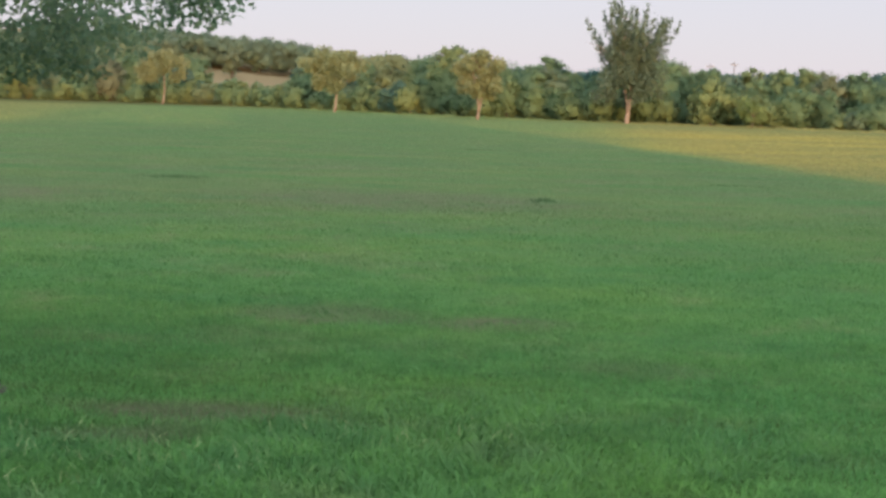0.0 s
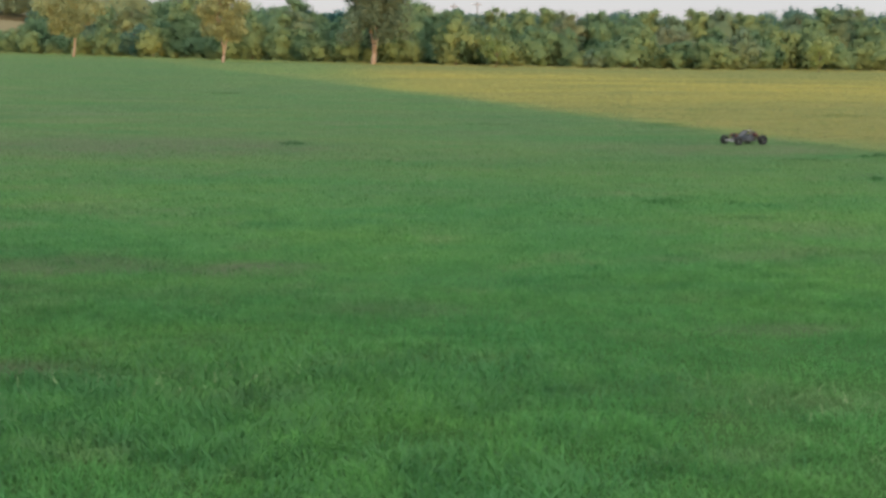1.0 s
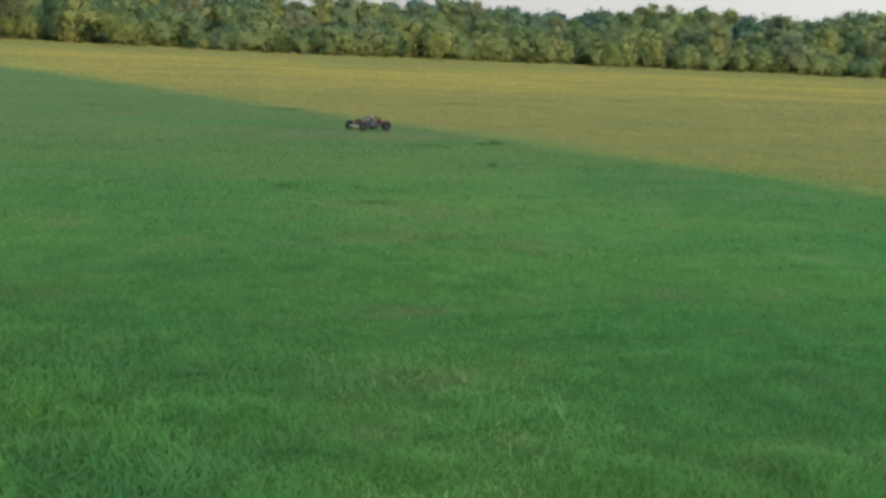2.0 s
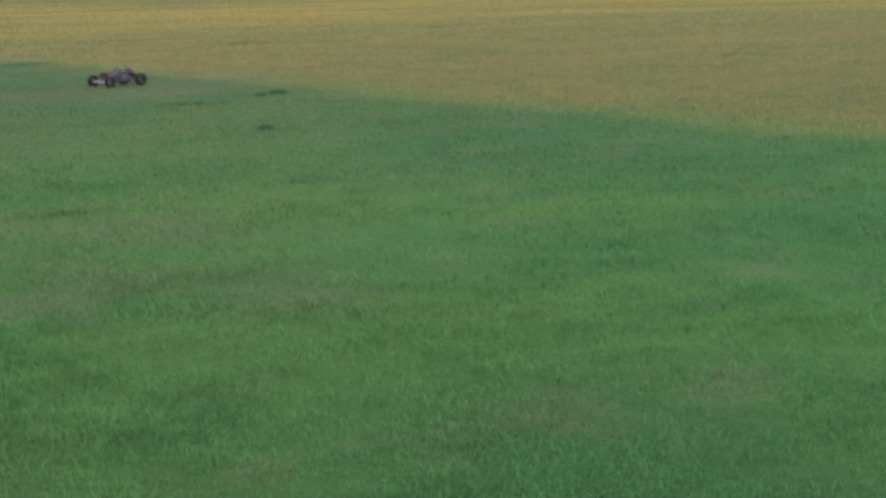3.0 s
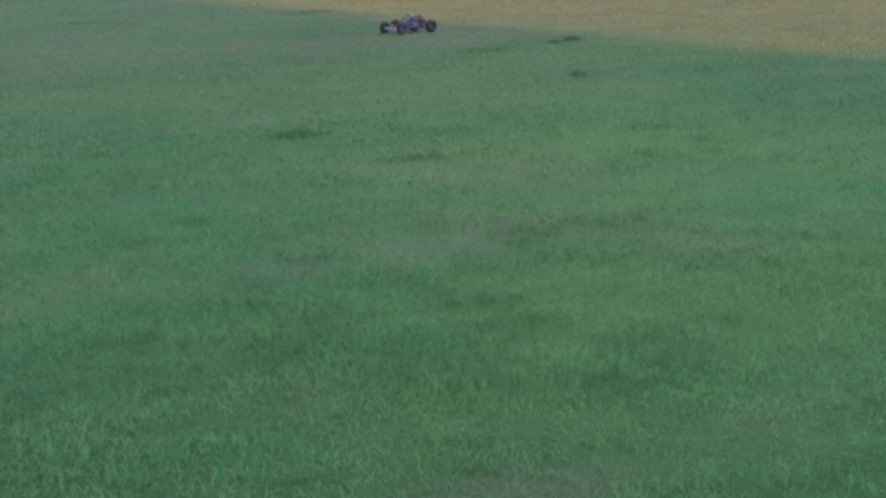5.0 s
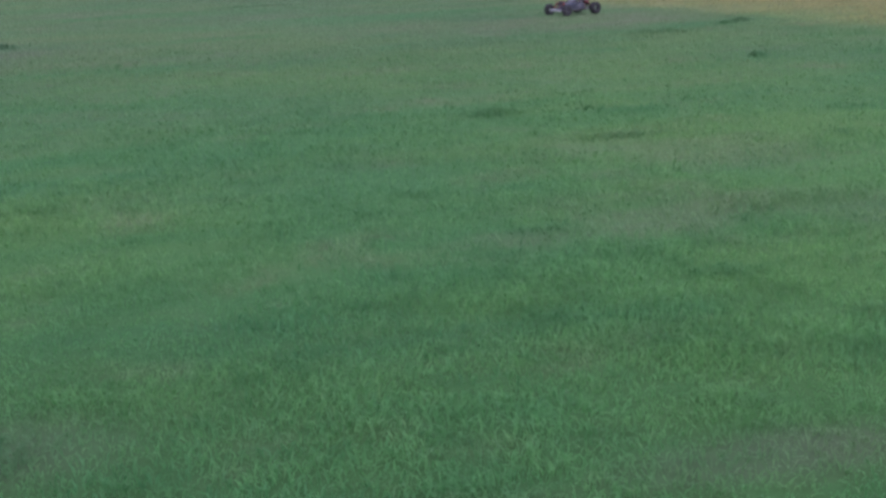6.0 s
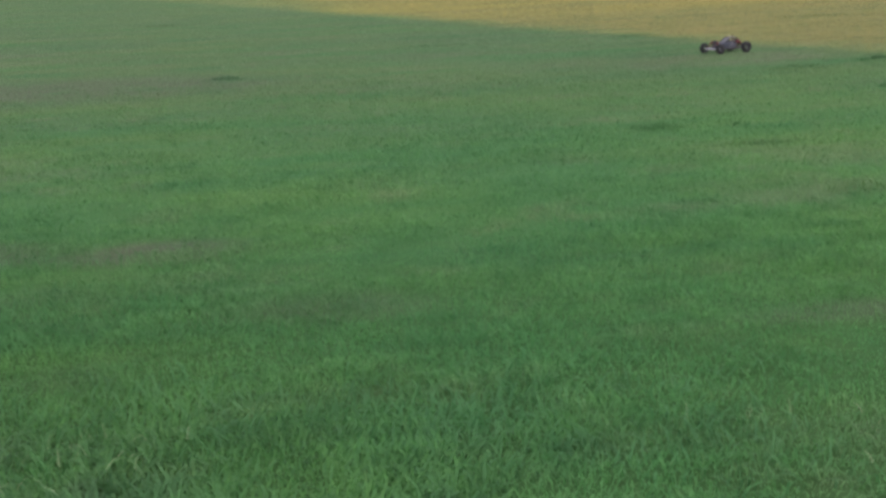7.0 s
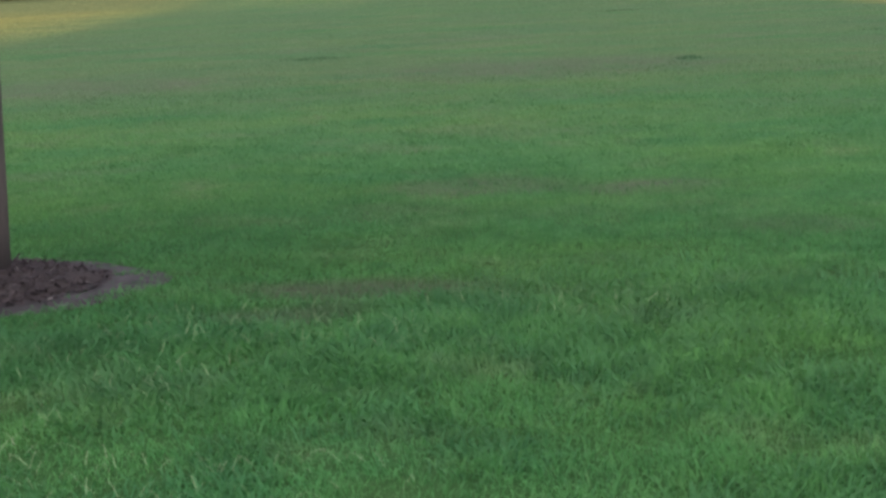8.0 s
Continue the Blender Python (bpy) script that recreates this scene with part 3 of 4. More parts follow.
def crown_mesh(name, blobs, count, leaf, rng, inner=0.45, face=1.3, loose=0.45, broad=0.55, core=0.0, rounded=0.0):
    """Leaves as small tilted quads scattered through ragged clumps: blobs of (x, y, z, rx, ry, rz).
    rounded: how far the leaves shade as the soft outside of their clump and crown."""
    blobs = np.array(blobs, float)
    vol = (blobs[:, 3] * blobs[:, 4] + blobs[:, 4] * blobs[:, 5] + blobs[:, 3] * blobs[:, 5])
    pick = rng.choice(len(blobs), count, p=vol / vol.sum())
    d = rng.normal(size=(count, 3))
    d /= np.linalg.norm(d, axis=1)[:, None]
    r = inner + ((0.94 if core else 1.0) - inner) * rng.uniform(0, 1, count) ** (0.8 if core else 0.75)
    c = blobs[pick, :3] + d * r[:, None] * blobs[pick, 3:]
    nrm = d * face + rng.normal(size=(count, 3)) * loose + np.array([0, 0, 0.4])
    nrm /= np.linalg.norm(nrm, axis=1)[:, None]
    t = np.cross(nrm, rng.normal(size=(count, 3)))
    t /= np.linalg.norm(t, axis=1)[:, None]
    b = np.cross(nrm, t)
    s = leaf * rng.uniform(0.55, 1.3, count)[:, None]
    per = 3 if rounded else 4
    if rounded:     # far off, a leaf or spray is one triangle
        v = np.stack([c - t * s, c + t * s * 0.7 - b * s * broad * 1.4, c + t * s * 0.7 + b * s * broad * 1.4], 1).reshape(-1, 3)
    else:
        v = np.stack([c - t * s, c - b * s * broad + nrm * s * 0.12, c + t * s, c + b * s * broad + nrm * s * 0.12], 1).reshape(-1, 3)
    ids, sts = np.arange(count * per), np.arange(count) * per
    if core:        # the dense twiggy heart of every clump, uneven
        vs, fs = [v], [ids]
        for k, q in enumerate(blobs):
            bumpy = core * (1 + 0.22 * rng.normal(size=(len(SPHERE_V), 1)))
            vs.append(q[:3] + SPHERE_V * q[3:] * bumpy)
            fs.append((SPHERE_F + count * per + k * len(SPHERE_V)).ravel())
        v, ids = np.concatenate(vs), np.concatenate(fs)
        sts = np.concatenate([sts, count * per + np.arange(len(blobs) * len(SPHERE_F)) * 3])
    me = soup(name, v, (ids, sts))
    if rounded:
        mid = blobs[:, :3].mean(0)
        out = (c - mid) / (np.abs(blobs[:, :3] - mid).max(0) + 0.5)
        soft = rounded * (d * 0.22 + out * 0.75 + np.array([0, 0, 0.2])) + (1 - rounded) * nrm
        soft = np.repeat(soft, per, axis=0)
        if core:
            hearts = np.concatenate([SPHERE_V * 0.22 + 0.75 * (q[:3] - mid) / (np.abs(blobs[:, :3] - mid).max(0) + 0.5) + np.array([0, 0, 0.2]) for q in blobs])
            soft = np.concatenate([soft, hearts])
        soft /= np.linalg.norm(soft, axis=1)[:, None] + 1e-9
        me.normals_split_custom_set_from_vertices(soft.tolist())
    return me


def trunk_mesh(name, height, radius, limbs, rng, lean=0.06, split=0):
    g = Geo()
    stems = split or 1
    fork = 0.10 if split else 0.0
    if split:
        g.tube([(0, 0, -0.05), (0, 0, height * 0.04), (0.01 * height, 0, height * (fork + 0.02))], [radius * 1.5, radius * 1.15, radius * 0.95], 10)
    for k in range(stems):
        a = 2 * math.pi * k / stems + 0.4
        sx, sy = math.cos(a), math.sin(a)
        tilt = 0.15 if split else lean
        pts = []
        for t in (0, 0.12, 0.35, 0.6, 0.8, 1.0):
            out = tilt * height * (t if not split else t ** 0.8)
            pts.append((sx * out + 0.03 * height * math.sin(5 * t + k) * (t > 0), sy * out, height * (fork + (1 - fork) * t) - 0.05))
        rad = [radius * q * (0.72 if split else 1) for q in ((1.0 if split else 1.35), 1.0, 0.85, 0.6, 0.4, 0.15)]
        g.tube(pts, rad, 9)
        for i in range(limbs):
            t = rng.uniform(0.35, 0.9)
            p = Vector(pts[2]).lerp(Vector(pts[-1]), (t - 0.35) / 0.65)
            az = rng.uniform(0, 6.28)
            ln = height * rng.uniform(0.2, 0.42) * (1.2 - t * 0.6)
            tip = p + Vector((math.cos(az) * ln, math.sin(az) * ln, ln * rng.uniform(0.3, 0.9)))
            mid = p.lerp(tip, 0.5) + Vector((0, 0, ln * 0.08))
            r0 = radius * 0.42 * (1.15 - t)
            g.tube([p, mid, tip], [r0 + 0.01, r0 * 0.65 + 0.006, 0.006 + r0 * 0.1], 6)
    return g.mesh(name, True)


def blob_cloud(n, cx, cz, rx, rz, size, rng, low=-0.9):
    """Clump centres spread through an egg."""
    out = []
    while len(out) < n:
        p = rng.uniform(-1, 1, 3)
        if p @ p > 1 or p[2] < low:
            continue
        q = size * rng.uniform(0.7, 1.3)
        out.append((cx + p[0] * rx, p[1] * rx, cz + p[2] * rz, q, q, q * rng.uniform(0.6, 0.9)))
    return out


def tree(name, label, trunk, crown, bark, leaf, m, group="", category="tree"):
    ob = new(name)
    part("trunk", trunk, bark, ob)
    part("crown", crown, leaf, ob)
    ob.matrix_basis = m
    return tagged(ob, label, category, group)


TR = np.random.default_rng(21)


def lone_trees():
    # the row of young trees along the far side of the meadow
    for x, y, h, w, bark, leaf, lab, split, n, low in (
            (-34.6, 180.0, 6.8, 3.6, BARK_PALE, LEAF_GOLD, "young tree with golden sunlit leaves and pale trunk", 0, 32, 0.33),
            (-11.0, 145.0, 6.9, 3.5, BARK_PALE, LEAF_GOLD, "rounded young tree with golden leaves on a straight pale trunk", 0, 36, 0.22),
            (2.6, 121.9, 6.1, 2.4, BARK_PALE, LEAF_GOLD, "slim yellow green tree with a forked pale trunk", 2, 24, 0.22),
            (14.8, 120.8, 10.3, 4.9, BARK_PALE, LEAF_TALL, "tall dark green tree with a ragged upright crown", 3, 85, 0.17)):
        rng = np.random.default_rng(int(h * 100 + abs(x)))
        z = float(ground_z(x, y))
        cz, rz = h * (low + 1) / 2, h * (1 - low) / 2
        blobs = blob_cloud(n, 0, cz, w * 0.78, rz * 0.84, w * (0.17 if split == 3 else 0.28), rng)
        if split == 3:
            blobs = blob_cloud(26, 0, h * 0.50, w * 0.40, h * 0.24, w * 0.14, rng)
            for k in range(22):     # lower skirt
                a, q = k * 2.4, w * rng.uniform(0.13, 0.22)
                out = rng.uniform(0.15, 0.55)
                blobs.append((math.cos(a) * w * out, math.sin(a) * w * out, h * rng.uniform(0.2, 0.4), q, q, q))
            for k in range(30):     # leafy leaders that fan out and up, each ending in a pointed spray
                a, lean = k * 2.4, 0.15 + 0.85 * ((k * 11) % 30) / 30
                top = h * (1.0 - 0.2 * lean ** 2) * rng.uniform(0.88, 1.0)
                for t in (0.3, 0.42, 0.54, 0.66, 0.78, 0.88, 0.96):
                    q = w * 0.135 * (1.15 - 0.85 * t)
                    out = w * 0.95 * lean * t ** 0.85
                    blobs.append((math.cos(a) * out + rng.normal() * 0.1, math.sin(a) * out + rng.normal() * 0.1, h * 0.2 + (top - h * 0.2) * t, q, q, q * 2.1))
        crown = crown_mesh("crown", blobs, 24000 if split == 3 else int(7500 * (h / 7) ** 1.6), 0.12 if split == 3 else 0.15, rng, 0.2, 0.5, 0.7, 0.65)
        tree("tree", lab, trunk_mesh("trunk", h * 0.85, h * (0.017 if split else 0.016), 7, rng, 0.02, split), crown, bark, leaf, pose(x, y, z, 0, 0, 30), "row of trees by the field edge")


lone_trees()


EDGE_AZ = (-26, -16, -10.8, -4.3, 1.2, 7, 11.5, 16, 20, 25, 30, 35, 42, 60)
EDGE_D = (200, 196, 190, 155, 130, 122, 118, 114, 118, 125, 134, 142, 158, 190)


def edge_range(az):
    """How far off the meadow's far edge lies, by bearing in degrees."""
    return float(np.interp(az, EDGE_AZ, EDGE_D))


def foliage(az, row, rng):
    """Sunlight is put into the leaf tones: paler in the west, darker and bluer at the back in the east."""
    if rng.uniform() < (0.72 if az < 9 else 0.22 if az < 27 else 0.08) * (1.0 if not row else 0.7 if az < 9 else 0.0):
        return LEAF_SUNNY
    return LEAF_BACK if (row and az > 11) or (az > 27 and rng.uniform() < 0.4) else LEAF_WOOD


def woods():
    rng = np.random.default_rng(33)
    kinds = []
    for k in range(7):      # shrubs
        h = 2.8
        blobs = blob_cloud(20, 0, h * 0.42, 1.35, h * 0.40, 0.52, rng) + [(0, 0, h * 0.40, 1.6, 1.6, h * 0.45)]
        kinds.append((trunk_mesh("trunk", h * 0.7, 0.05, 3, rng), crown_mesh("crown", blobs, 2000, 0.09, rng, 0.45, 0.6, 0.8, 0.75, 0.6, 0.72)))
    tall = []
    for k in range(9):      # woodland trees
        h = 7.0
        rx = rng.uniform(1.7, 2.3)
        blobs = blob_cloud(38, 0, h * 0.46, rx, h * 0.42, 0.70, rng) + [(0, 0, h * 0.46, rx * 1.25, rx * 1.25, h * 0.47)]
        tall.append((trunk_mesh("trunk", h * 0.8, 0.09, 4, rng), crown_mesh("crown", blobs, 3000, 0.115, rng, 0.45, 0.6, 0.8, 0.75, 0.62, 0.72)))
    rng = np.random.default_rng(71)
    az = -24.0
    while az < 50:
        d = edge_range(az) + rng.uniform(2, 7)
        s = rng.uniform(0.65, 1.5) if not -9.8 < az < -5.4 else rng.uniform(0.95, 1.3)
        x, y = d * math.sin(radians(az)), d * math.cos(radians(az))
        t, c = kinds[int(rng.integers(len(kinds)))]
        tree("shrub", "leafy green shrub at the edge of the meadow", t, c, BARK, foliage(az, 0, rng),
                  pose(x, y, float(ground_z(x, y)) - 0.1, 0, 0, rng.uniform(0, 360)) @ Matrix.Diagonal((s, s, s * rng.uniform(0.8, 1.2), 1)), "shrubs along the field edge", "shrub")
        az += rng.uniform(0.4, 0.8) * 125 / d
    for row, (back, lo, hi, step) in enumerate(((7, 0.48, 0.80, 0.72), (17, 0.66, 0.94, 0.8))):
        az = -24.5 + row * 0.5
        while az < 50:
            d = edge_range(az) + back + rng.uniform(-3, 6)
            s = rng.uniform(lo, hi) * (0.78 + 0.42 * float(lattice(np.array([az]), np.array([row * 9.0]), 1.7, 3)[0]))
            x, y = d * math.sin(radians(az)), d * math.cos(radians(az))
            if not row and az > 14:
                s *= 0.80
            if row and az > 11:
                s = 0.55 * s + 0.39
            if az > 31:
                s *= 1.22 + 0.16 * min(1.0, (az - 31) / 8)
            # a gap shows the dry hillside field
            if -9.6 < az < -5.6:
                if row:
                    az += 1.0
                    continue
                s = rng.uniform(0.42, 0.52)
            elif az <= -9.6:
                s *= 1.4
            elif az < 9:
                s *= 1.14
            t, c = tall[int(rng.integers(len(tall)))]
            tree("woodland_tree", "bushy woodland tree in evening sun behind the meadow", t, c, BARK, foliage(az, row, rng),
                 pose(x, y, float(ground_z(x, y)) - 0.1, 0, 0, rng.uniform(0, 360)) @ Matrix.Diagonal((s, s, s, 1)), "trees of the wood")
            az += rng.uniform(0.75, 1.25) * step * 150 / d


woods()


def fringe():
    """Tall pale grass left standing along the foot of the wood."""
    rng = np.random.default_rng(64)
    n = 26000
    az = rng.uniform(-25, 50, n)
    d = np.interp(az, EDGE_AZ, EDGE_D) + rng.normal(1.0, 1.3, n)
    x, y = d * np.sin(np.radians(az)), d * np.cos(np.radians(az))
    tall = 0.15 * (0.35 + 1.1 * lattice(az * 10, d, 3.0, 8)) * rng.uniform(0.5, 1.3, n)
    f, b, w = rng.normal(0, 0.7, n), rng.uniform(0, 6.283, n), rng.uniform(0.03, 0.07, n)
    v = np.stack([np.stack([x - np.cos(f) * w, y - np.sin(f) * w, 0 * x - 0.01], -1), np.stack([x + np.cos(f) * w, y + np.sin(f) * w, 0 * x - 0.01], -1),
                  np.stack([x + np.cos(b) * tall * 0.4, y + np.sin(b) * tall * 0.4, tall], -1)], 1).reshape(-1, 3)
    tagged(part("edge_grass", sward("edge_grass", v, 3, 0.8), BLADES), "tall uncut grass along the foot of the wood", "grass", kind="stuff")


fringe()


def saplings():
    """Bright young growth that stands out from the edge of the wood."""
    rng = np.random.default_rng(58)
    for az, h in ((11.7, 3.0), (23.9, 2.4), (30.5, 2.2)):
        d = edge_range(az) - 3.0
        x, y = d * math.sin(radians(az)), d * math.cos(radians(az))
        blobs = blob_cloud(14, 0, h * 0.52, h * 0.36, h * 0.40, h * 0.16, rng)
        tree("sapling", "bright yellow green sapling in front of the wood", trunk_mesh("trunk", h * 0.8, 0.03, 5, rng), crown_mesh("crown", blobs, 1300, 0.085, rng, 0.3, 0.4, 0.8, 0.7), BARK, LEAF_YOUNG, pose(x, y, float(ground_z(x, y))), "saplings by the wood", "tree")


saplings()


def far_woods():
    """The wooded rise behind, too far to count its trees."""
    rng = np.random.default_rng(5)
    blobs = []
    for k in range(620):
        az = rng.uniform(-26, 52) if k < 550 else rng.uniform(-13, -2)
        d = rng.uniform(245, 330) if az > -4 else rng.uniform(330, 430)
        if -11 < az < -4 and d < 430:
            d = rng.uniform(368, 400)
        x, y = d * math.sin(radians(az)), d * math.cos(radians(az))
        z = float(ground_z(x, y))
        h = rng.uniform(7.2, 9.0) * (0.85 + 0.3 * float(lattice(np.array([az]), np.array([3.0]), 2.1, 4)[0])) * (1.12 if az < 3 else 1.0 if az < 12 else 1.1 if az < 33 else 1.28)
        for j in range(5):
            q = rng.uniform(1.1, 1.9)
            blobs.append((x + rng.normal() * (2.2 - 0.3 * j), y + rng.normal(), z + h * (0.30 + 0.11 * j) - q * 0.1, q * 1.3, q * 1.3, q))
    west = [b for b in blobs if b[0] < 0]
    east = [b for b in blobs if b[0] >= 0]
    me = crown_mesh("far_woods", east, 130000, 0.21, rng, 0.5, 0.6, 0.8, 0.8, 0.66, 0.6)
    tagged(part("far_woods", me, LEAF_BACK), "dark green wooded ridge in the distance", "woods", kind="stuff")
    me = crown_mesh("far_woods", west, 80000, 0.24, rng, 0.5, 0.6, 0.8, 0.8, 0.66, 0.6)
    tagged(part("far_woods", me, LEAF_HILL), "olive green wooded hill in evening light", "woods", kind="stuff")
    # round trees standing in the dry hillside field
    for az, d, h in ((-9.6, 362, 9.5), (-8.3, 348, 6.5), (-7.3, 372, 7.5), (-10.8, 345, 8.0), (-5.7, 352, 5.0), (-12.2, 350, 8.0)):
        x, y = d * math.sin(radians(az)), d * math.cos(radians(az))
        blobs = blob_cloud(16, 0, h * 0.5, h * 0.38, h * 0.40, h * 0.17, rng)
        tree("hillside_tree", "round olive green tree in the dry hillside field", trunk_mesh("trunk", h * 0.7, 0.14, 4, rng), crown_mesh("crown", blobs, 5200, 0.14, rng, 0.5, 0.6, 0.8, 0.75, 0.6, 0.6), BARK, LEAF_BACK if h < 6 else LEAF_HILL, pose(x, y, float(ground_z(x, y)) - 0.1), "trees on the hillside")


far_woods()


def lawn_tree():
    rng = np.random.default_rng(11)
    x, y = -3.70, 8.42
    ob = new("lawn_tree")
    blobs = []
    for k in range(190):
        a, r = rng.uniform(0, 6.28), 2.5 * math.sqrt(rng.uniform(0.01, 1))
        top = 2.6 * math.sqrt(max(0.05, 1 - (r / 3.3) ** 2))
        z = 2.02 + 0.10 * math.sin(3 * a) + top * rng.uniform(0, 1) ** 1.5
        q = rng.uniform(0.20, 0.40)
        blobs.append((math.cos(a) * r, math.sin(a) * r, z, q * 1.15, q * 1.15, q * 0.75))
    for k in range(34):     # drooping outer twigs
        a, r = -1.3 + 0.085 * k, rng.uniform(0.7, 2.0)
        q = rng.uniform(0.14, 0.25)
        blobs.append((math.cos(a) * r, math.sin(a) * r, rng.uniform(1.86, 2.08), q, q, q * 0.8))
    part("trunk", trunk_mesh("trunk", 4.3, 0.135, 14, rng, 0.01), BARK, ob, "grey brown trunk")
    part("crown", crown_mesh("crown", blobs, 60000, 0.027, rng, 0.1, 0.5, 0.8), LEAF_NEAR, ob)
    ob.matrix_basis = pose(x, y, 0)
    tagged(ob, "young broadleaf tree with a low spreading crown above mulch", "tree")
    def mound(name, bed, rings, mat, label, cat, wob):
        g, n = Geo(), 48
        for q, z in rings:
            for j in range(n):
                a = 2 * math.pi * j / n
                w = 1 + wob * math.sin(3 * a + 1) + 0.04 * math.sin(7 * a)
                g.v.append((math.cos(a) * bed[2] * 1.2 * q * w, math.sin(a) * bed[2] * q * w, z + 0.012 * rng.uniform(-1, 1) * (q < 0.95)))
        for i in range(len(rings) - 1):
            for j in range(n):
                a, b = i * n + j, i * n + (j + 1) % n
                g.f.append((a, b, b + n, a + n))
        return tagged(part(name, g.mesh(name, True), mat, None, "", pose(bed[0], bed[1], 0)), label, cat)
    # bare grey soil, and a low heap of bark mulch at the tree's foot
    mound("soil_ring", BED, ((1.0, -0.015), (0.97, 0.012), (0.8, 0.02), (0.5, 0.022), (0.2, 0.022), (0.0, 0.022)), BARE, "ring of bare grey soil in the lawn", "soil", 0.07)
    heights = ((1.0, 0.005), (0.97, 0.03), (0.8, 0.055), (0.5, 0.08), (0.2, 0.095), (0.0, 0.1))
    bed = mound("mulch_bed", HEAP, heights, MULCH, "low heap of dark bark mulch round the tree trunk", "mulch bed", 0.05)
    m = 4200
    a, r = rng.uniform(0, 6.28, m), np.sqrt(rng.uniform(0, 1, m)) * 1.12
    r *= np.where(rng.uniform(0, 1, m) < 0.07, 1.2, 1.0)     # some scattered over the soil
    cx, cy = np.cos(a) * r * HEAP[2] * 1.2, np.sin(a) * r * HEAP[2]
    cz = np.interp(r, (0, 0.2, 0.5, 0.8, 0.97, 1.0, 1.12), (0.1, 0.095, 0.08, 0.055, 0.03, 0.025, 0.022)) + rng.uniform(0.0, 0.018, m)
    d = rng.normal(size=(m, 3)) * np.array([1, 1, 0.35])
    d /= np.linalg.norm(d, axis=1)[:, None]
    e = np.cross(d, rng.normal(size=(m, 3)) * 0.3 + np.array([0, 0, 1]))
    e /= np.linalg.norm(e, axis=1)[:, None]
    c = np.stack([cx, cy, cz], -1)
    ln, wd = rng.uniform(0.008, 0.026, m)[:, None], rng.uniform(0.003, 0.008, m)[:, None]
    v = np.stack([c - d * ln - e * wd, c + d * ln - e * wd, c + d * ln + e * wd, c - d * ln + e * wd], 1).reshape(-1, 3)
    part("bark_litter", soup("bark_litter", v, (np.arange(m * 4), np.arange(m) * 4)), chip_material(), bed)["kind"] = "stuff"


lawn_tree()


def grass_clumps():
    rng = np.random.default_rng(17)
    for x, y, a, b, h in ((5.3, 15.9, 0.30, 0.16, 0.10), (5.75, 14.4, 0.55, 0.2, 0.06), (11.3, 22.9, 0.16, 0.11, 0.11), (10.95, 22.7, 0.10, 0.10, 0.08), (9.2, 18.7, 0.09, 0.09, 0.10), (10.6, 31.9, 0.8, 0.4, 0.09), (6.4, 31.8, 0.8, 0.3, 0.055),
                          (1.7, 25.3, 0.28, 0.2, 0.11), (-5.4, 29.5, 0.8, 0.4, 0.12), (17.0, 36.9, 1.0, 0.5, 0.1), (25.3, 42.0, 0.6, 0.4, 0.12), (9.6, 21.9, 0.5, 0.22, 0.11), (1.2, 49.5, 0.7, 0.5, 0.12)):
        n = int(200 + 420 * a)
        px, py = rng.normal(size=n) * a * 0.55, rng.normal(size=n) * b * 0.55
        r = np.hypot(px / a, py / b)
        hh = 0.75 * h * np.clip(1.1 - 0.5 * r, 0.25, 1) * rng.uniform(0.5, 1.25, n)
        v, i, s = blades(px, py, hh, rng.uniform(0.008, 0.018, n), rng.uniform(0.2, 0.9, n), rng)
        tagged(part("grass_clump", soup("grass_clump", v, (i, s)), CLUMP, None, "", pose(x, y, 0)), "taller tuft of dark green grass in the meadow", "grass clump", "tufts in the meadow", "stuff")


grass_clumps()


# ---- unseen house shape, added behind to cast the shadow over the lawn ----
STUCCO = plain("shade_block_wall", (0.55, 0.50, 0.44), (0.48, 0.43, 0.38), 0.9, scale=3.0, bump_d=0.004)
SHINGLE = plain("roof_shingle", (0.16, 0.14, 0.125), (0.10, 0.09, 0.08), 0.9, scale=5.0, bump_d=0.01)


def house():
    ob = new("house")
    x0, x1, y0, y1, eave, ridge = 5.5, 19.3, -36.0, -26.0, 7.2, 11.6
    ym = (y0 + y1) / 2
    g = Geo().box(x0, y0, -0.1, x1, y1, eave)
    g.add([(x1, y0, eave), (x1, y1, eave), (x1, ym, ridge - 0.05), (x0, y0, eave), (x0, y1, eave), (x0, ym, ridge - 0.05)], [(0, 1, 2), (3, 5, 4)])
    part("wall", g.mesh("wall"), STUCCO, ob)
    for side in (1, -1):
        g = Geo()
        e = ym + side * 5.6
        g.add([(x0 - 0.3, e, eave - 0.4), (x1 + 0.1, e, eave - 0.4), (x1 + 0.1, ym, ridge), (x0 - 0.3, ym, ridge),
               (x0 - 0.3, e, eave - 0.22), (x1 + 0.1, e, eave - 0.22), (x1 + 0.1, ym, ridge + 0.18), (x0 - 0.3, ym, ridge + 0.18)],
              [(0, 1, 2, 3), (4, 7, 6, 5), (0, 4, 5, 1), (1, 5, 6, 2), (2, 6, 7, 3), (3, 7, 4, 0)])
        part("roof", g.mesh("roof"), SHINGLE, ob)
    # lower wings on the west side, heights set to shape the shadow
    part("wing", Geo().box(x0 - 11.5, -34.0, -0.1, x0 - 0.01, -28.0, 8.0).mesh("wing"), STUCCO, ob)
    part("low_wing", Geo().box(x0 - 40.0, -33.0, -0.1, x0 - 11.51, -28.5, 5.4).mesh("low_wing"), STUCCO, ob)
    tagged(ob, "unseen house shape added behind the lawn to shade the grass", "house")


house()


